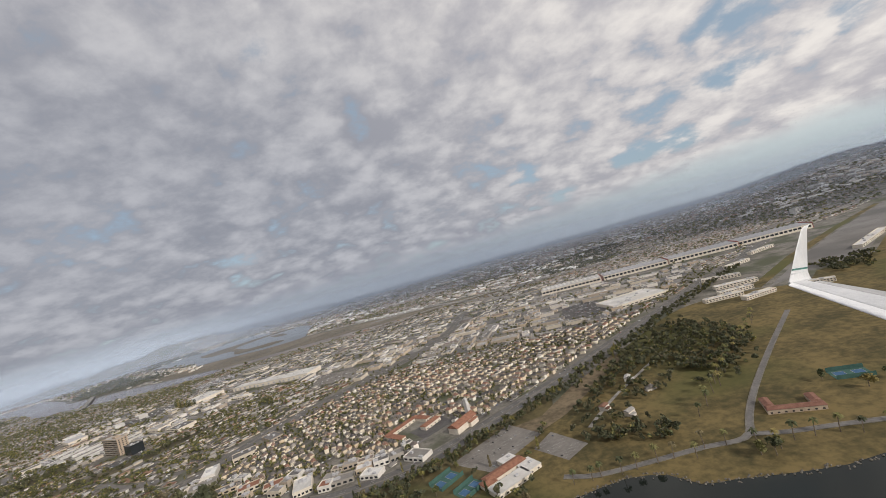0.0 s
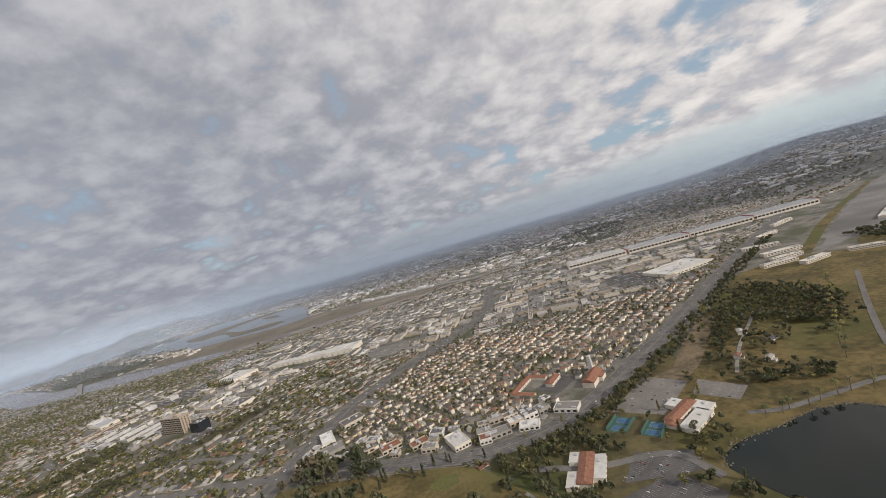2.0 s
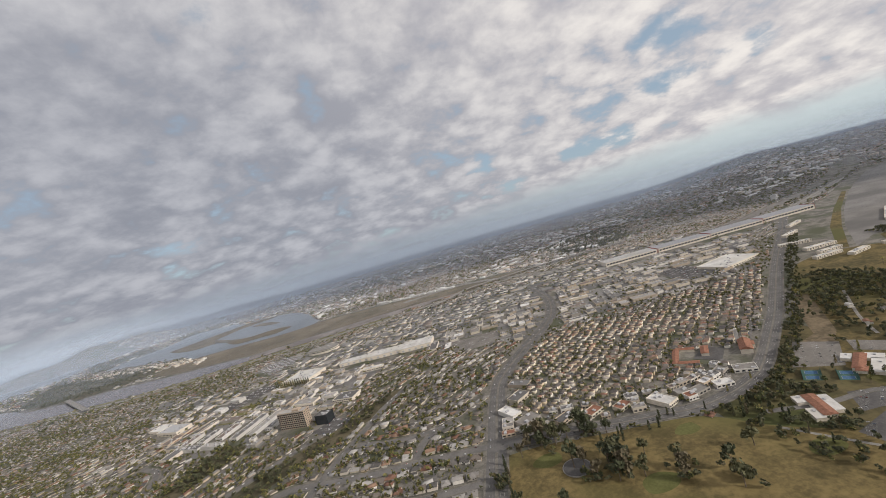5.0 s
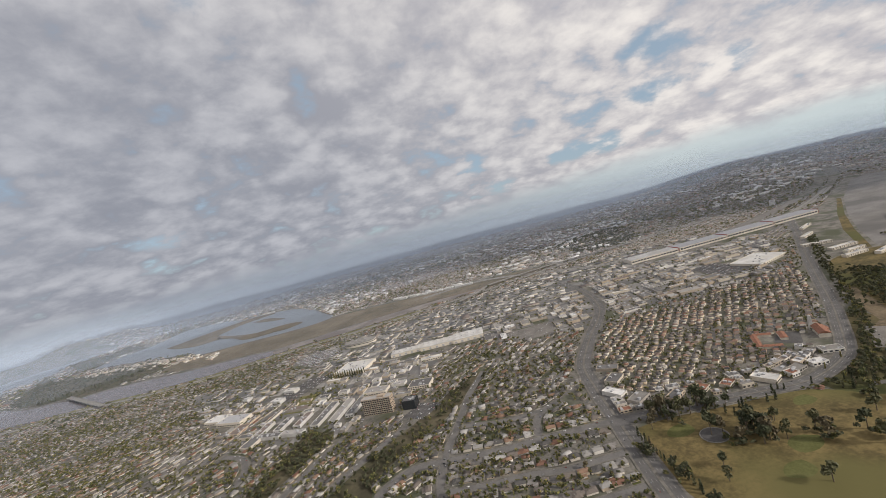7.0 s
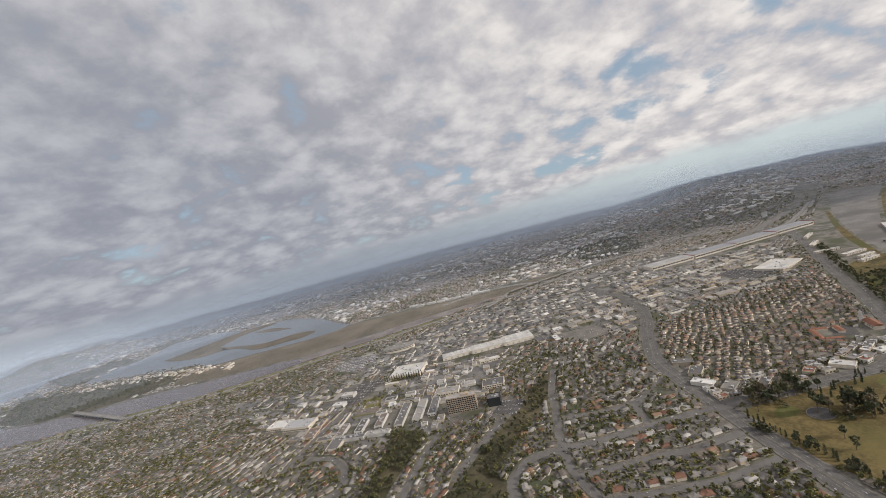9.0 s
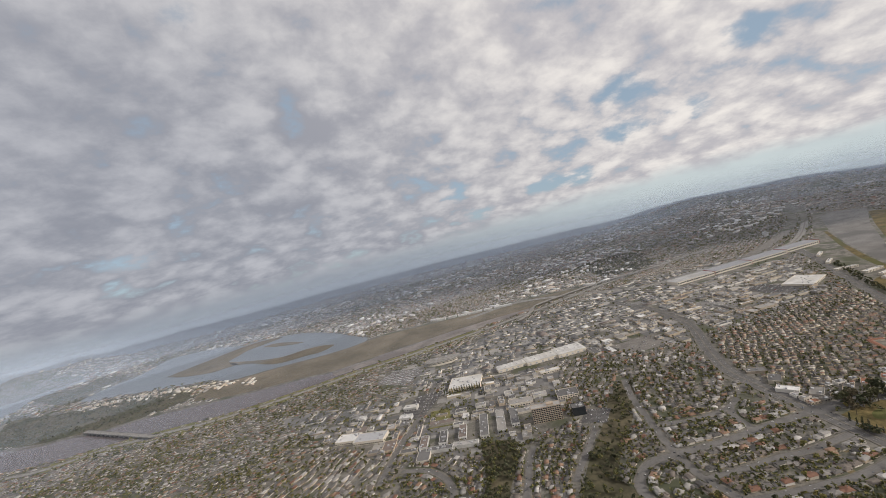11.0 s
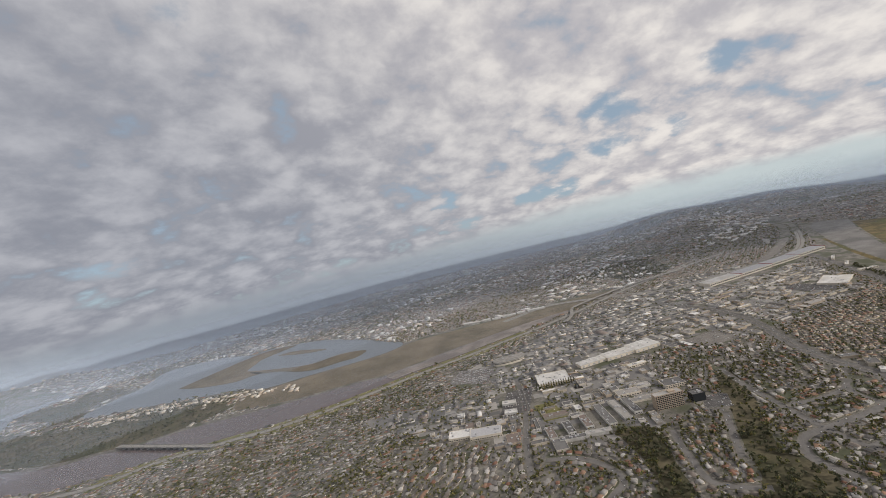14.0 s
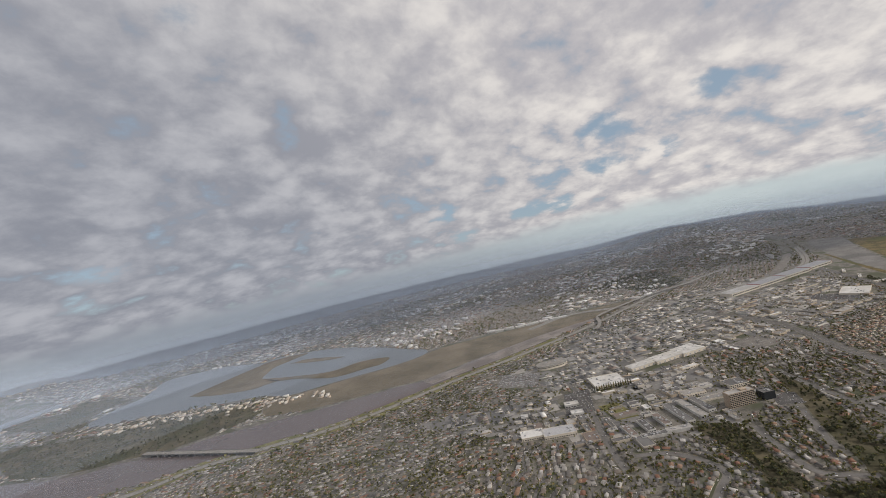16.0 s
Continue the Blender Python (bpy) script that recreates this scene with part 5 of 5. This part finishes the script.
many("asphalt_lots", [lot], np.stack([0 * lx, lx, ly, 0 * lx, np.where(lx > -350, radians(-18), radians(-30)), rng.uniform(18, 60, len(lx)), rng.uniform(12, 36, len(lx)), rng.uniform(0.5, 1.1, len(lx))], 1),
     (varied("old_asphalt", LOT_TONES, True, 0.9, 0.1, 0.3),), "patchwork of grey asphalt yards and car parks", "pavement")
order = np.argsort(cy[ch] - 0.25 * np.abs(cx[ch] + 400))
for k, i in enumerate(order[:230]):
    q = ch[i]
    hall("shop", cx[q], cy[q], sx[q], sy[q], float(rng.uniform(4.5, 8.5)), math.degrees(ang[i]), "low flat-roofed workshop or store with grey roof", "building", M_WALL, M_FLAT, int(rng.integers(1, 4)), 0, 0, seed=200 + k, group="shops and workshops")
o = order[230:]
many("far_shops", [flat, flat2], np.stack([rng.integers(0, 2, len(o)), cx[ch][o], cy[ch][o], 0 * ang[o], ang[o], sx[ch][o], sy[ch][o], rng.uniform(0.3, 0.62, len(o))], 1),
     (M_WALL_STUFF, M_FLAT_STUFF), "low flat-roofed shops and workshops in grey and white", "building")

# ---- trees ----
TREES = [tree_shape(k, 150, 0.62) for k in range(4)]
LOW, TINY = [], []
for k in range(4):
    LOW.append(tree_shape(k, 24, 1.3)[1])
    TINY.append(tree_shape(k, 12, 1.7)[1])


def tree_field(poly_or_box, count, r, margin=1.0, zones=False):
    p = np.array(poly_or_box, float)
    lo, hi = p.min(0), p.max(0)
    x, y = r.uniform(lo[0], hi[0], count), r.uniform(lo[1], hi[1], count)
    ok = inside(poly_or_box, x, y)
    x, y = x[ok], y[ok]
    ok = free(x, y, margin, zones)
    return x[ok], y[ok]


x, y = rng.uniform(-2600, 1500, 170000), 150 + 1800 * rng.random(170000) ** 1.45
ok = free(x, y, 0.3)
dens = 0.55 + 0.4 * np.sin(x / 60.0 + np.sin(y / 45.0) * 2) * np.sin(y / 70.0) + 0.15 * np.sin(x / 23.0 + y / 17.0)
dens = dens + np.where((x < -380) & (y < 640), 0.2, 0.0)
ok &= ((x < -650) & (y < 1300)) | (y < 760) | (rng.random(len(x)) < 0.38)
ok &= rng.random(len(x)) < np.where(in_comm(x, y), 0.34, dens) * np.where(inside(TOWN, x, y), 1.1, 1.0)
tx, ty = x[ok], y[ok]
nearT = (ty < 420) & (tx > -640) & (tx < -250)
near_t = np.where(nearT)[0][:230]
rest = np.ones(len(tx), bool)
rest[near_t] = False
x, y = tx[rest], ty[rest]
close = (y < 720) & (x > -1050) & (x < 300)
for q, shapes, name in ((close, LOW, "town_trees"), (~close, TINY, "far_town_trees")):
    spots = bits(shapes, x[q], y[q], rng.uniform(0, 6.28, q.sum()), rng, (0.45, 1.2), (0.4, 0.95))
    spots[:, 5:] *= np.where((x[q] > -300) & (y[q] < 800), 0.62, 0.76)[:, None]
    spots[:, 0] = np.where(rng.random(q.sum()) < 0.08, 3, rng.integers(0, 3, q.sum()))
    many(name, shapes, spots, (M_LEAF_STUFF,), "green and olive trees between the houses", "trees")
wx, wy = [], []
for z, c in ((WOODED, 1500), (WOODS, 420), (GROVE, 560), (BELT, 170), (HEDGES, 260), (BASE_TREES, 190), (RIVERPARK, 2300), (POINT, 500), (CANYON[0], 620), (CANYON[1], 620), (CANYON[2], 1150)):
    a, b = tree_field(z, c, rng)
    wx.append(a), wy.append(b)
a, b = rng.uniform(-150, 40, 420), rng.uniform(165, 350, 420)
q = inside(CLUB, a, b) & ~inside(LAKE_EDGE, a, b) & free(a, b, 1.0, False)
wx.append(a[q]), wy.append(b[q])
line = curve(BLVD[1:9], 2.6)
n = sides_of(line)
n = n * np.where(n @ np.array((1.0, -1.0)) > 0, 1.0, -1.0)[:, None]
line = line + n * rng.uniform(13, 30, (len(line), 1))
wx.append(line[:, 0]), wy.append(line[:, 1])
for cx_, cy_, r_, k_ in ((-270, 300, 13, 26), (-292, 296, 9, 12), (-300, 372, 16, 26), (-262, 362, 9, 14), (-232, 264, 9, 10), (-362, 300, 7, 20), (-366, 340, 6, 18), (-372, 255, 6, 16), (-208, 238, 9, 10)):
    wx.append(rng.normal(cx_, r_ * 0.6, k_)), wy.append(rng.normal(cy_, r_ * 0.8, k_))
wx, wy = np.concatenate(wx), np.concatenate(wy)
THICK = [tree_shape(k, 66, 0.95)[1] for k in range(3)]
WOOD = bits(LOW[:3], wx, wy, rng.uniform(0, 6.28, len(wx)), rng, (0.5, 1.1), (0.5, 1.0), 0.0, np.where(wx > 0, 0.9, 0.98))
# a random share takes brighter leaves, sunlight put into their colour
pale = (rng.random(len(wx)) < np.where(wx < -400, 0.34, 0.2))
far_wood = wy > 1000
many("far_woodland", LOW, WOOD[far_wood], (M_DARKLEAF,), "dark scrubby trees in the river park", "trees")
many("woodland", THICK, WOOD[~pale & ~far_wood], (M_DARKLEAF,), "dense dark green woodland in the park and canyons", "trees")
many("sunlit_woodland", THICK, WOOD[pale & ~far_wood], (M_LEAF_STUFF,), "yellow-green trees, coloured as if sunlit, among the dark woodland", "trees")
x, y = rng.uniform(-4300, 3600, 26000), rng.uniform(760, 4400, 26000)
ok = (np.hypot(x + 700, y) < 4600) & ((y > 1300) | (x > 850)) & free(x, y, 0.5) & (np.sin(x / 170.0 + np.sin(y / 210.0) * 1.7) * np.sin(y / 140.0 + x / 400.0) + rng.normal(0, 0.5, len(x)) > -0.15)
far_x, far_y = x[ok], y[ok]
spots = bits(TINY, far_x, far_y, rng.uniform(0, 6.28, len(far_x)), rng, (0.8, 2.0), (0.6, 1.2), 1.0)
spots[:, 0] = rng.integers(0, 3, len(far_x))
many("distant_trees", TINY, spots, (M_LEAF_STUFF,), "dark trees over far hazy slopes", "trees")


def tree_thing(name, shape, label, category, group, leaf=None):
    base = tagged(new(name), label, category, group)
    part("trunk", shape[0], M_BARK, base)
    part("crown", shape[1], leaf or M_LEAF, base)
    return base


DARK_TREE = varied("dark_leaves", DARKS, False, 0.8, 0.5, 0.5)
tree_proto = [tree_thing("tree" if k < 3 else "cypress", s, "broad dark green tree with an uneven crown" if k < 3 else "tall narrow dark cypress", "tree", "trees of the quarter") for k, s in enumerate(TREES)]
golf_proto = [tree_thing("tree" if k < 3 else "cypress", s, "tall dark tree with an open crown on the golf course" if k < 3 else "tall narrow dark cypress", "tree", "trees of the golf course", DARK_TREE) for k, s in enumerate(TREES)]
palm_proto = [tree_thing("palm", palm_shape(k), "tall fan palm with a thin grey trunk", "palm tree", "palms in the park") for k in range(2)]


def put_tree(protos, key, k, x, y, s, sz=None):
    m = pose(x, y, float(terrain(x, y)), 0, 0, float(rng.uniform(0, 360)))
    ob = put_house(protos, key, k, m)
    ob.scale = (s, s, sz or s)
    return ob


for i in near_t:
    s = float(rng.uniform(0.4, 0.85))
    put_tree(tree_proto, "tr", int(rng.integers(0, 3)), tx[i], ty[i], s)
GOLF_TREES = [(-268, 365, 2.0), (-262, 372, 1.6), (-301, 383, 1.7), (-308, 376, 1.9), (-318, 380, 1.6), (-301, 319, 2.0), (-294, 312, 1.7), (-268, 302, 1.9), (-262, 309, 1.6), (-276, 301, 1.9), (-267, 295, 1.6), (-271, 284, 1.8), (-279, 283, 1.5), (-260, 276, 1.4), (-292, 294, 1.4), (-242, 300, 1.2), (-231, 271, 1.5), (-236, 258, 1.6), (-203, 248, 1.5), (-213, 229, 1.7), (-312, 363, 1.5),
              (-297, 361, 1.7), (-285, 358, 1.6), (-323, 370, 1.3), (-269, 353, 1.1), (-334, 362, 1.2), (-170, 258, 1.4), (-126, 248, 1.2), (-286, 226, 1.5), (-331, 282, 1.2), (-342, 268, 1.1), (-260, 349, 1.3), (-249, 346, 1.2)]
for x, y, s in GOLF_TREES:
    put_tree(golf_proto, "go", int(rng.integers(0, 3)), x, y, s * 1.1, s * 1.35)
for k in range(64):
    x, y = float(rng.uniform(-150, 30)), float(rng.uniform(170, 345))
    if inside(CLUB, x, y) and not inside(LAKE_EDGE, x, y) and all(math.hypot(x - q[0], y - q[1]) > q[2] * 0.8 for q in BIG):
        put_tree(tree_proto, "tr", int(rng.choice([0, 1, 2, 3, 3])), x, y, float(rng.uniform(0.5, 1.0)))
for k in range(16):
    q = k / 15
    put_tree(tree_proto, "tr", 3, -683 + 75 * q, 925 - 42 * q, 1.05, 1.25)
for k in range(46):
    if k < 22:
        q = k / 21
        x, y = -354 - 22 * q, 362 - 140 * q
    elif k < 36:
        x, y = rng.uniform(-158, -108), rng.uniform(255, 320)
    else:
        x, y = rng.uniform(-262, -170), rng.uniform(322, 340)
    put_tree(golf_proto, "go", 3, x + rng.uniform(-2, 2), y + rng.uniform(-2, 2), float(rng.uniform(0.7, 1.1)))
line = curve([(39, 254), (66, 251), (99, 246), (124, 247), (144, 240), (166, 233), (199, 225), (237, 219)], 9.0)
for x, y in line:
    x, y = float(x + rng.uniform(-3, 3)), float(y + rng.uniform(0, 9))
    if not inside(LAKE_EDGE, x, y):
        put_tree(palm_proto, "pa", int(rng.integers(0, 2)), x, y, float(rng.uniform(0.8, 1.05)))
line = curve([(153, 287), (187, 321), (242, 375), (317, 442)], 11.0)
for x, y in line:
    put_tree(palm_proto, "pa", int(rng.integers(0, 2)), x + rng.uniform(-14, -6), y + rng.uniform(2, 8), float(rng.uniform(0.8, 1.1)))
for x, y, s in ((142, 235, 1.0), (148, 231, 1.1), (154, 235, 0.9), (260, 271, 1.0), (243, 269, 1.0), (234, 293, 0.9)):
    put_tree(tree_proto, "tr", int(rng.integers(0, 3)), x, y, s)
rock = Build()
rock.tube((0, 0, -0.4), (0.1, 0.05, 0.5), 0.9, 0.45, 5)
shore = curve(LAKE[:11], 1.3)
shore = shore + rng.normal(0, 1.4, shore.shape)
many("shore_stones", [rock], np.stack([np.zeros(len(shore)), shore[:, 0], shore[:, 1], np.full(len(shore), 0.3), rng.uniform(0, 6, len(shore)), rng.uniform(0.5, 1.3, len(shore)), rng.uniform(0.5, 1.3, len(shore)), rng.uniform(0.5, 1.4, len(shore))], 1),
     (M_STONE,), "grey boulders along the lagoon shore", "stones")
# a row of trees between the boulevard and the park
line = curve(BLVD[1:9], 9.0)
n = sides_of(line)
for i in range(len(line)):
    x, y = line[i] + n[i] * float(rng.uniform(18, 30)) * (1 if n[i][0] > 0 else -1) * (1 if (n[i] @ np.array((1, -1))) > 0 else -1)
    if rng.random() < 0.8 and y < 480:
        put_tree(tree_proto, "tr", int(rng.integers(0, 4)), x, y, float(rng.uniform(0.6, 0.95)))

# ---- cars ----
cb, cg, cw = car_shape()
car = tagged(new("car"), "parked car with painted body and dark windows", "car", "cars on the streets")
part("body", cb, M_CAR, car), part("cabin_glass", cg, M_DARKGLASS, car)
for w in cw:
    part("wheel", w, M_RUBBER, car)
low_car = Build()
low_car.box(0, 0, 0.3, 4.5, 1.8, 0.65, mat=0)
del low_car.f[0], low_car.m[0]
low_car.box(-0.2, 0, 0.95, 2.6, 1.55, 0.5, mat=0, taper=0.78)
for line, w in LINES[:3 + len(STREETS)]:
    n = sides_of(line)
    for i in range(1, len(line) - 1):
        d = line[i + 1] - line[i - 1]
        a = math.atan2(d[1], d[0])
        for s in (-1, 1):
            if rng.random() < (0.35 if w < 9 else 0.28):
                off = s * ((w - 3.2) if w < 9 else float(rng.choice([3.5, 7.0, 9.0])))
                CAR_SPOTS.append((line[i][0] + n[i][0] * off, line[i][1] + n[i][1] * off, a))
for i in np.where(rng.random(len(sb)) < 0.4)[0]:
    s = rng.choice([-1.8, 1.8])
    CAR_SPOTS.append((sb[i, 0] - math.sin(sb[i, 2]) * s, sb[i, 1] + math.cos(sb[i, 2]) * s, sb[i, 2]))
for x, y, a, sx_, sy_ in SHOPS:
    for _ in range(int(rng.integers(2, 7))):
        q = rng.uniform(-0.5, 0.5) * sx_
        v = sy_ / 2 + rng.uniform(3, 9)
        v = v if rng.random() < 0.5 else -v
        CAR_SPOTS.append((x + q * math.cos(a) - v * math.sin(a), y + q * math.sin(a) + v * math.cos(a), a + math.pi / 2))
CAR_SPOTS = np.array(CAR_SPOTS)
nearC = (CAR_SPOTS[:, 1] < 400) & (CAR_SPOTS[:, 0] > -620)
ix = np.where(nearC)[0][:120]
for k, i in enumerate(ix):
    m = pose(CAR_SPOTS[i, 0], CAR_SPOTS[i, 1], 0.36, 0, 0, math.degrees(CAR_SPOTS[i, 2])) @ Matrix.Scale(0.64, 4)
    if k == 0:
        car.matrix_basis = m
    else:
        copy_thing(car, m)
rest = np.ones(len(CAR_SPOTS), bool)
rest[ix] = False
c = CAR_SPOTS[rest]
many("far_cars", [low_car], np.stack([np.zeros(len(c)), c[:, 0], c[:, 1], terrain(c[:, 0], c[:, 1]) + 0.3, c[:, 2], np.full(len(c), 0.66), np.full(len(c), 0.66), np.full(len(c), 0.66)], 1), (M_CAR_STUFF,), "cars parked along streets and in lots", "cars")


# ---- bridge, flyover, hilltop blocks ----
def bridge():
    a, b = Vector((-1590, 1715, 0)), Vector((-1360, 1422, 0))
    d = b - a
    base = tagged(new("bridge"), "long low concrete road bridge on many piers", "bridge")
    base.matrix_basis = Matrix.Translation(a) @ pose(0, 0, 0, 0, 0, math.degrees(math.atan2(d.y, d.x)))
    L = d.length
    k = Build()
    k.box(L / 2, 0, 5.5, L + 40, 16, 1.6)
    part("deck", k, M_CONCRETE, base)
    for s in (-7.7, 7.7):
        k = Build()
        k.box(L / 2, s, 7.1, L + 40, 0.5, 1.1)
        part("parapet", k, M_CONCRETE, base)
    for i in range(13):
        k = Build()
        k.box(L * (i + 0.5) / 13, 0, -1, 3.0, 14, 6.5)
        part("pier", k, M_CONCRETE, base)


bridge()
fly = tagged(new("flyover"), "curved pale concrete motorway flyover", "flyover")
line = curve([(-270, 1228), (-203, 1263), (-128, 1327), (-26, 1336), (145, 1329), (287, 1305), (455, 1254)], 20.0)
b = Build()
ribbon(b, line, 6, -6, 5.5, 7.0)
part("deck", b, M_CONCRETE, fly)
for p in line[::3]:
    b = Build()
    b.tube((p[0], p[1], -1), (p[0], p[1], 5.6), 1.3, 1.3, 8)
    part("pier", b, M_CONCRETE, fly)
for k in range(3):
    x, y = 966 + 20 * k, 1130 + 14 * k
    hall("apartment_tower", x, y, 15, 15, 32 - 4 * k, 20, "pale apartment tower on the hill", "apartment block", M_WHITE, M_FLAT, 1, 5, 3, seed=90 + k, group="hilltop towers")

for k in range(9):
    q = k / 8
    hall("shed", -413 + 264 * q + rng.uniform(-8, 8), 1640 - 157 * q + rng.uniform(-10, 10), 34, 20, 8, -30, "white shed in a row beside the river flats", "shed", M_WHITE, M_WHITE, 1, 0, 0, seed=300 + k, group="white sheds")


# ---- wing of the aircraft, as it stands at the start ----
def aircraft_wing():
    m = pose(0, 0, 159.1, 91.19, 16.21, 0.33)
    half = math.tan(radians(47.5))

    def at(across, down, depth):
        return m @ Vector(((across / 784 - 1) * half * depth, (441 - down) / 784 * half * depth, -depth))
    base = tagged(new("aircraft_wing"), "pale grey airliner wing with an upturned white winglet", "aircraft wing")
    white = mottled("aircraft_white", (0.70, 0.71, 0.73), (0.78, 0.79, 0.80), 1.0, 0.3)
    grey = mottled("aircraft_grey", (0.50, 0.51, 0.53), (0.60, 0.61, 0.63), 1.0, 0.35)
    dull = mottled("flap_grey", (0.36, 0.36, 0.37), (0.44, 0.44, 0.45), 1.2, 0.45)
    green = mottled("green_stripe", (0.03, 0.16, 0.14), (0.05, 0.2, 0.17), 2.0, 0.4)

    def skin(name, sections, c0, c1, fat, mat, label, lift=0.0, n=7):
        """A closed loft over sections of (leading point, trailing point, outward way), between two shares of the chord."""
        b, rings = Build(), []
        for lead, trail, up in sections:
            chord = (trail - lead).length
            thick = lambda c: fat * chord * (1.2 * math.sqrt(max(c, 0.0)) - 1.2 * c + 0.02) + lift
            cs = [c0 + (c1 - c0) * k / n for k in range(n + 1)]
            top = [lead.lerp(trail, c) + up * thick(c) for c in cs]
            low = [lead.lerp(trail, c) - up * thick(c) * 0.6 for c in cs]
            rings.append(top + low[::-1])
        k = len(rings[0])
        for q in rings:
            b.v += [tuple(p) for p in q]
        for i in range(len(rings) - 1):
            for j in range(k):
                b.f.append((i * k + j, i * k + (j + 1) % k, (i + 1) * k + (j + 1) % k, (i + 1) * k + j)), b.m.append(0)
        for i in (0, len(rings) - 1):
            b.f.append(tuple(i * k + j for j in range(k))), b.m.append(0)
        ob = part(name, b, mat, base, label)
        ob.data.polygons.foreach_set("use_smooth", [len(p.vertices) == 4 for p in ob.data.polygons])
        return ob
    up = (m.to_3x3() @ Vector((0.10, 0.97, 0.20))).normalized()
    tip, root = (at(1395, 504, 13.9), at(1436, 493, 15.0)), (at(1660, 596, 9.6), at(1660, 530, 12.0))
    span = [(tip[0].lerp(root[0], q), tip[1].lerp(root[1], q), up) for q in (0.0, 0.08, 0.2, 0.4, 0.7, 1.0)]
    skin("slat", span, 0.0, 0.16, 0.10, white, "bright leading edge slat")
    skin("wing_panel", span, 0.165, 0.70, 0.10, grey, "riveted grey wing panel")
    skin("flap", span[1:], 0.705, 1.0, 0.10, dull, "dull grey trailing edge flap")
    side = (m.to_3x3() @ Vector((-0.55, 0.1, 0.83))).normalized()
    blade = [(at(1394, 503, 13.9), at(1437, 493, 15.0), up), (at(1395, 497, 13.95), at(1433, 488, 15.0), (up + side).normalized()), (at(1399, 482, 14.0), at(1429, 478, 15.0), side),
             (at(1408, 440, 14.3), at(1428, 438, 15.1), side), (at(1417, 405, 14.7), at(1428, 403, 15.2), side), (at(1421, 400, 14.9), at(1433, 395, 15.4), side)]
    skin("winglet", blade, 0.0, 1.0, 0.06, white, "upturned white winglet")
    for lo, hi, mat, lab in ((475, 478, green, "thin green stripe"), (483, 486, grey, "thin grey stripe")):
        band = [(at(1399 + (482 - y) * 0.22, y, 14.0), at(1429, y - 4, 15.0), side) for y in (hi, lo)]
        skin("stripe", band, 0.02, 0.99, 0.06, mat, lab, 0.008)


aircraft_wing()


# ---- the cloud deck: a far backdrop ----
def clouds():
    b, na, ne = Build(), 60, 40
    for j in range(ne + 1):
        for i in range(na + 1):
            el = -3.5 + 10.5 * j / 20 if j < 20 else 7.0 + 66.0 * (j - 20) / 20
            f = min(1.0, max(0.0, (el - 1.0) / 6.0))
            R = (4600.0 - 400.0 * f * f * (3 - 2 * f)) * K
            az, e = radians(-106 + 212 * i / na), radians(el)
            b.v.append((DOME_C.x + R * math.sin(az) * math.cos(e), DOME_C.y + R * math.cos(az) * math.cos(e), DOME_C.z + R * math.sin(e)))
    for j in range(ne):
        for i in range(na):
            k = j * (na + 1) + i
            b.f.append((k, k + na + 1, k + na + 2, k + 1)), b.m.append(0)

    def shade(n):
        way = n.vmath("NORMALIZE", n.vmath("SUBTRACT", place(n), tuple(DOME_C)))
        return n.node("ShaderNodeEmission", [cloud_sky(n, way), 1.0]).outputs[0]
    me = b.mesh("cloud_backdrop", material("cloud_deck", shade))
    me.polygons.foreach_set("use_smooth", [True] * len(me.polygons))
    tagged(new("cloud_backdrop", me), "broken grey and white cloud deck with blue gaps", "sky", kind="structure")



clouds()


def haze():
    """Pale translucent sheets imitating distance haze over the far town, rising outward, thinning upward."""
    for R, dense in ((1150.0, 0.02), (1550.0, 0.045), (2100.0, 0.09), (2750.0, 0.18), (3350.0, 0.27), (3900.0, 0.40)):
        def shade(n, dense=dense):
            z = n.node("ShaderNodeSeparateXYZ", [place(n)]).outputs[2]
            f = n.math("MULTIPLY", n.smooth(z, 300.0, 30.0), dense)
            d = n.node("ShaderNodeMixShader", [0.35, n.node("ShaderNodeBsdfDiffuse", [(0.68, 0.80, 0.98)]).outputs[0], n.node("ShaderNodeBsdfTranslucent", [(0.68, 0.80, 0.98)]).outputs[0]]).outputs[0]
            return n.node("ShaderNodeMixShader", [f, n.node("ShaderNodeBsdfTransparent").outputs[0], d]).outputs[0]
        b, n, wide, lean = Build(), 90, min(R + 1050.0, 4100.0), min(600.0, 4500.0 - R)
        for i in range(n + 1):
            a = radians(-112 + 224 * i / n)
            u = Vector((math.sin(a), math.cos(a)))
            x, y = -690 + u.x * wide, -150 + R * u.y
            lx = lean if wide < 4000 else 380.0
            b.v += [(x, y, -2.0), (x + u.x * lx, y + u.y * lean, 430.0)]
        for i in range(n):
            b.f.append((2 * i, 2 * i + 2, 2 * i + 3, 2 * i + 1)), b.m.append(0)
        tagged(new("haze", b.mesh("haze", material("haze", shade))), "thin pale sheet imitating haze over the far town", "haze", kind="structure")


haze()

# the whole landscape at its scale
for ob in list(scene.objects):
    if ob.parent is None and ob.type in ("MESH", "EMPTY") and ob.name != "cloud_backdrop":
        ob.matrix_basis = Matrix.Scale(K, 4) @ ob.matrix_basis
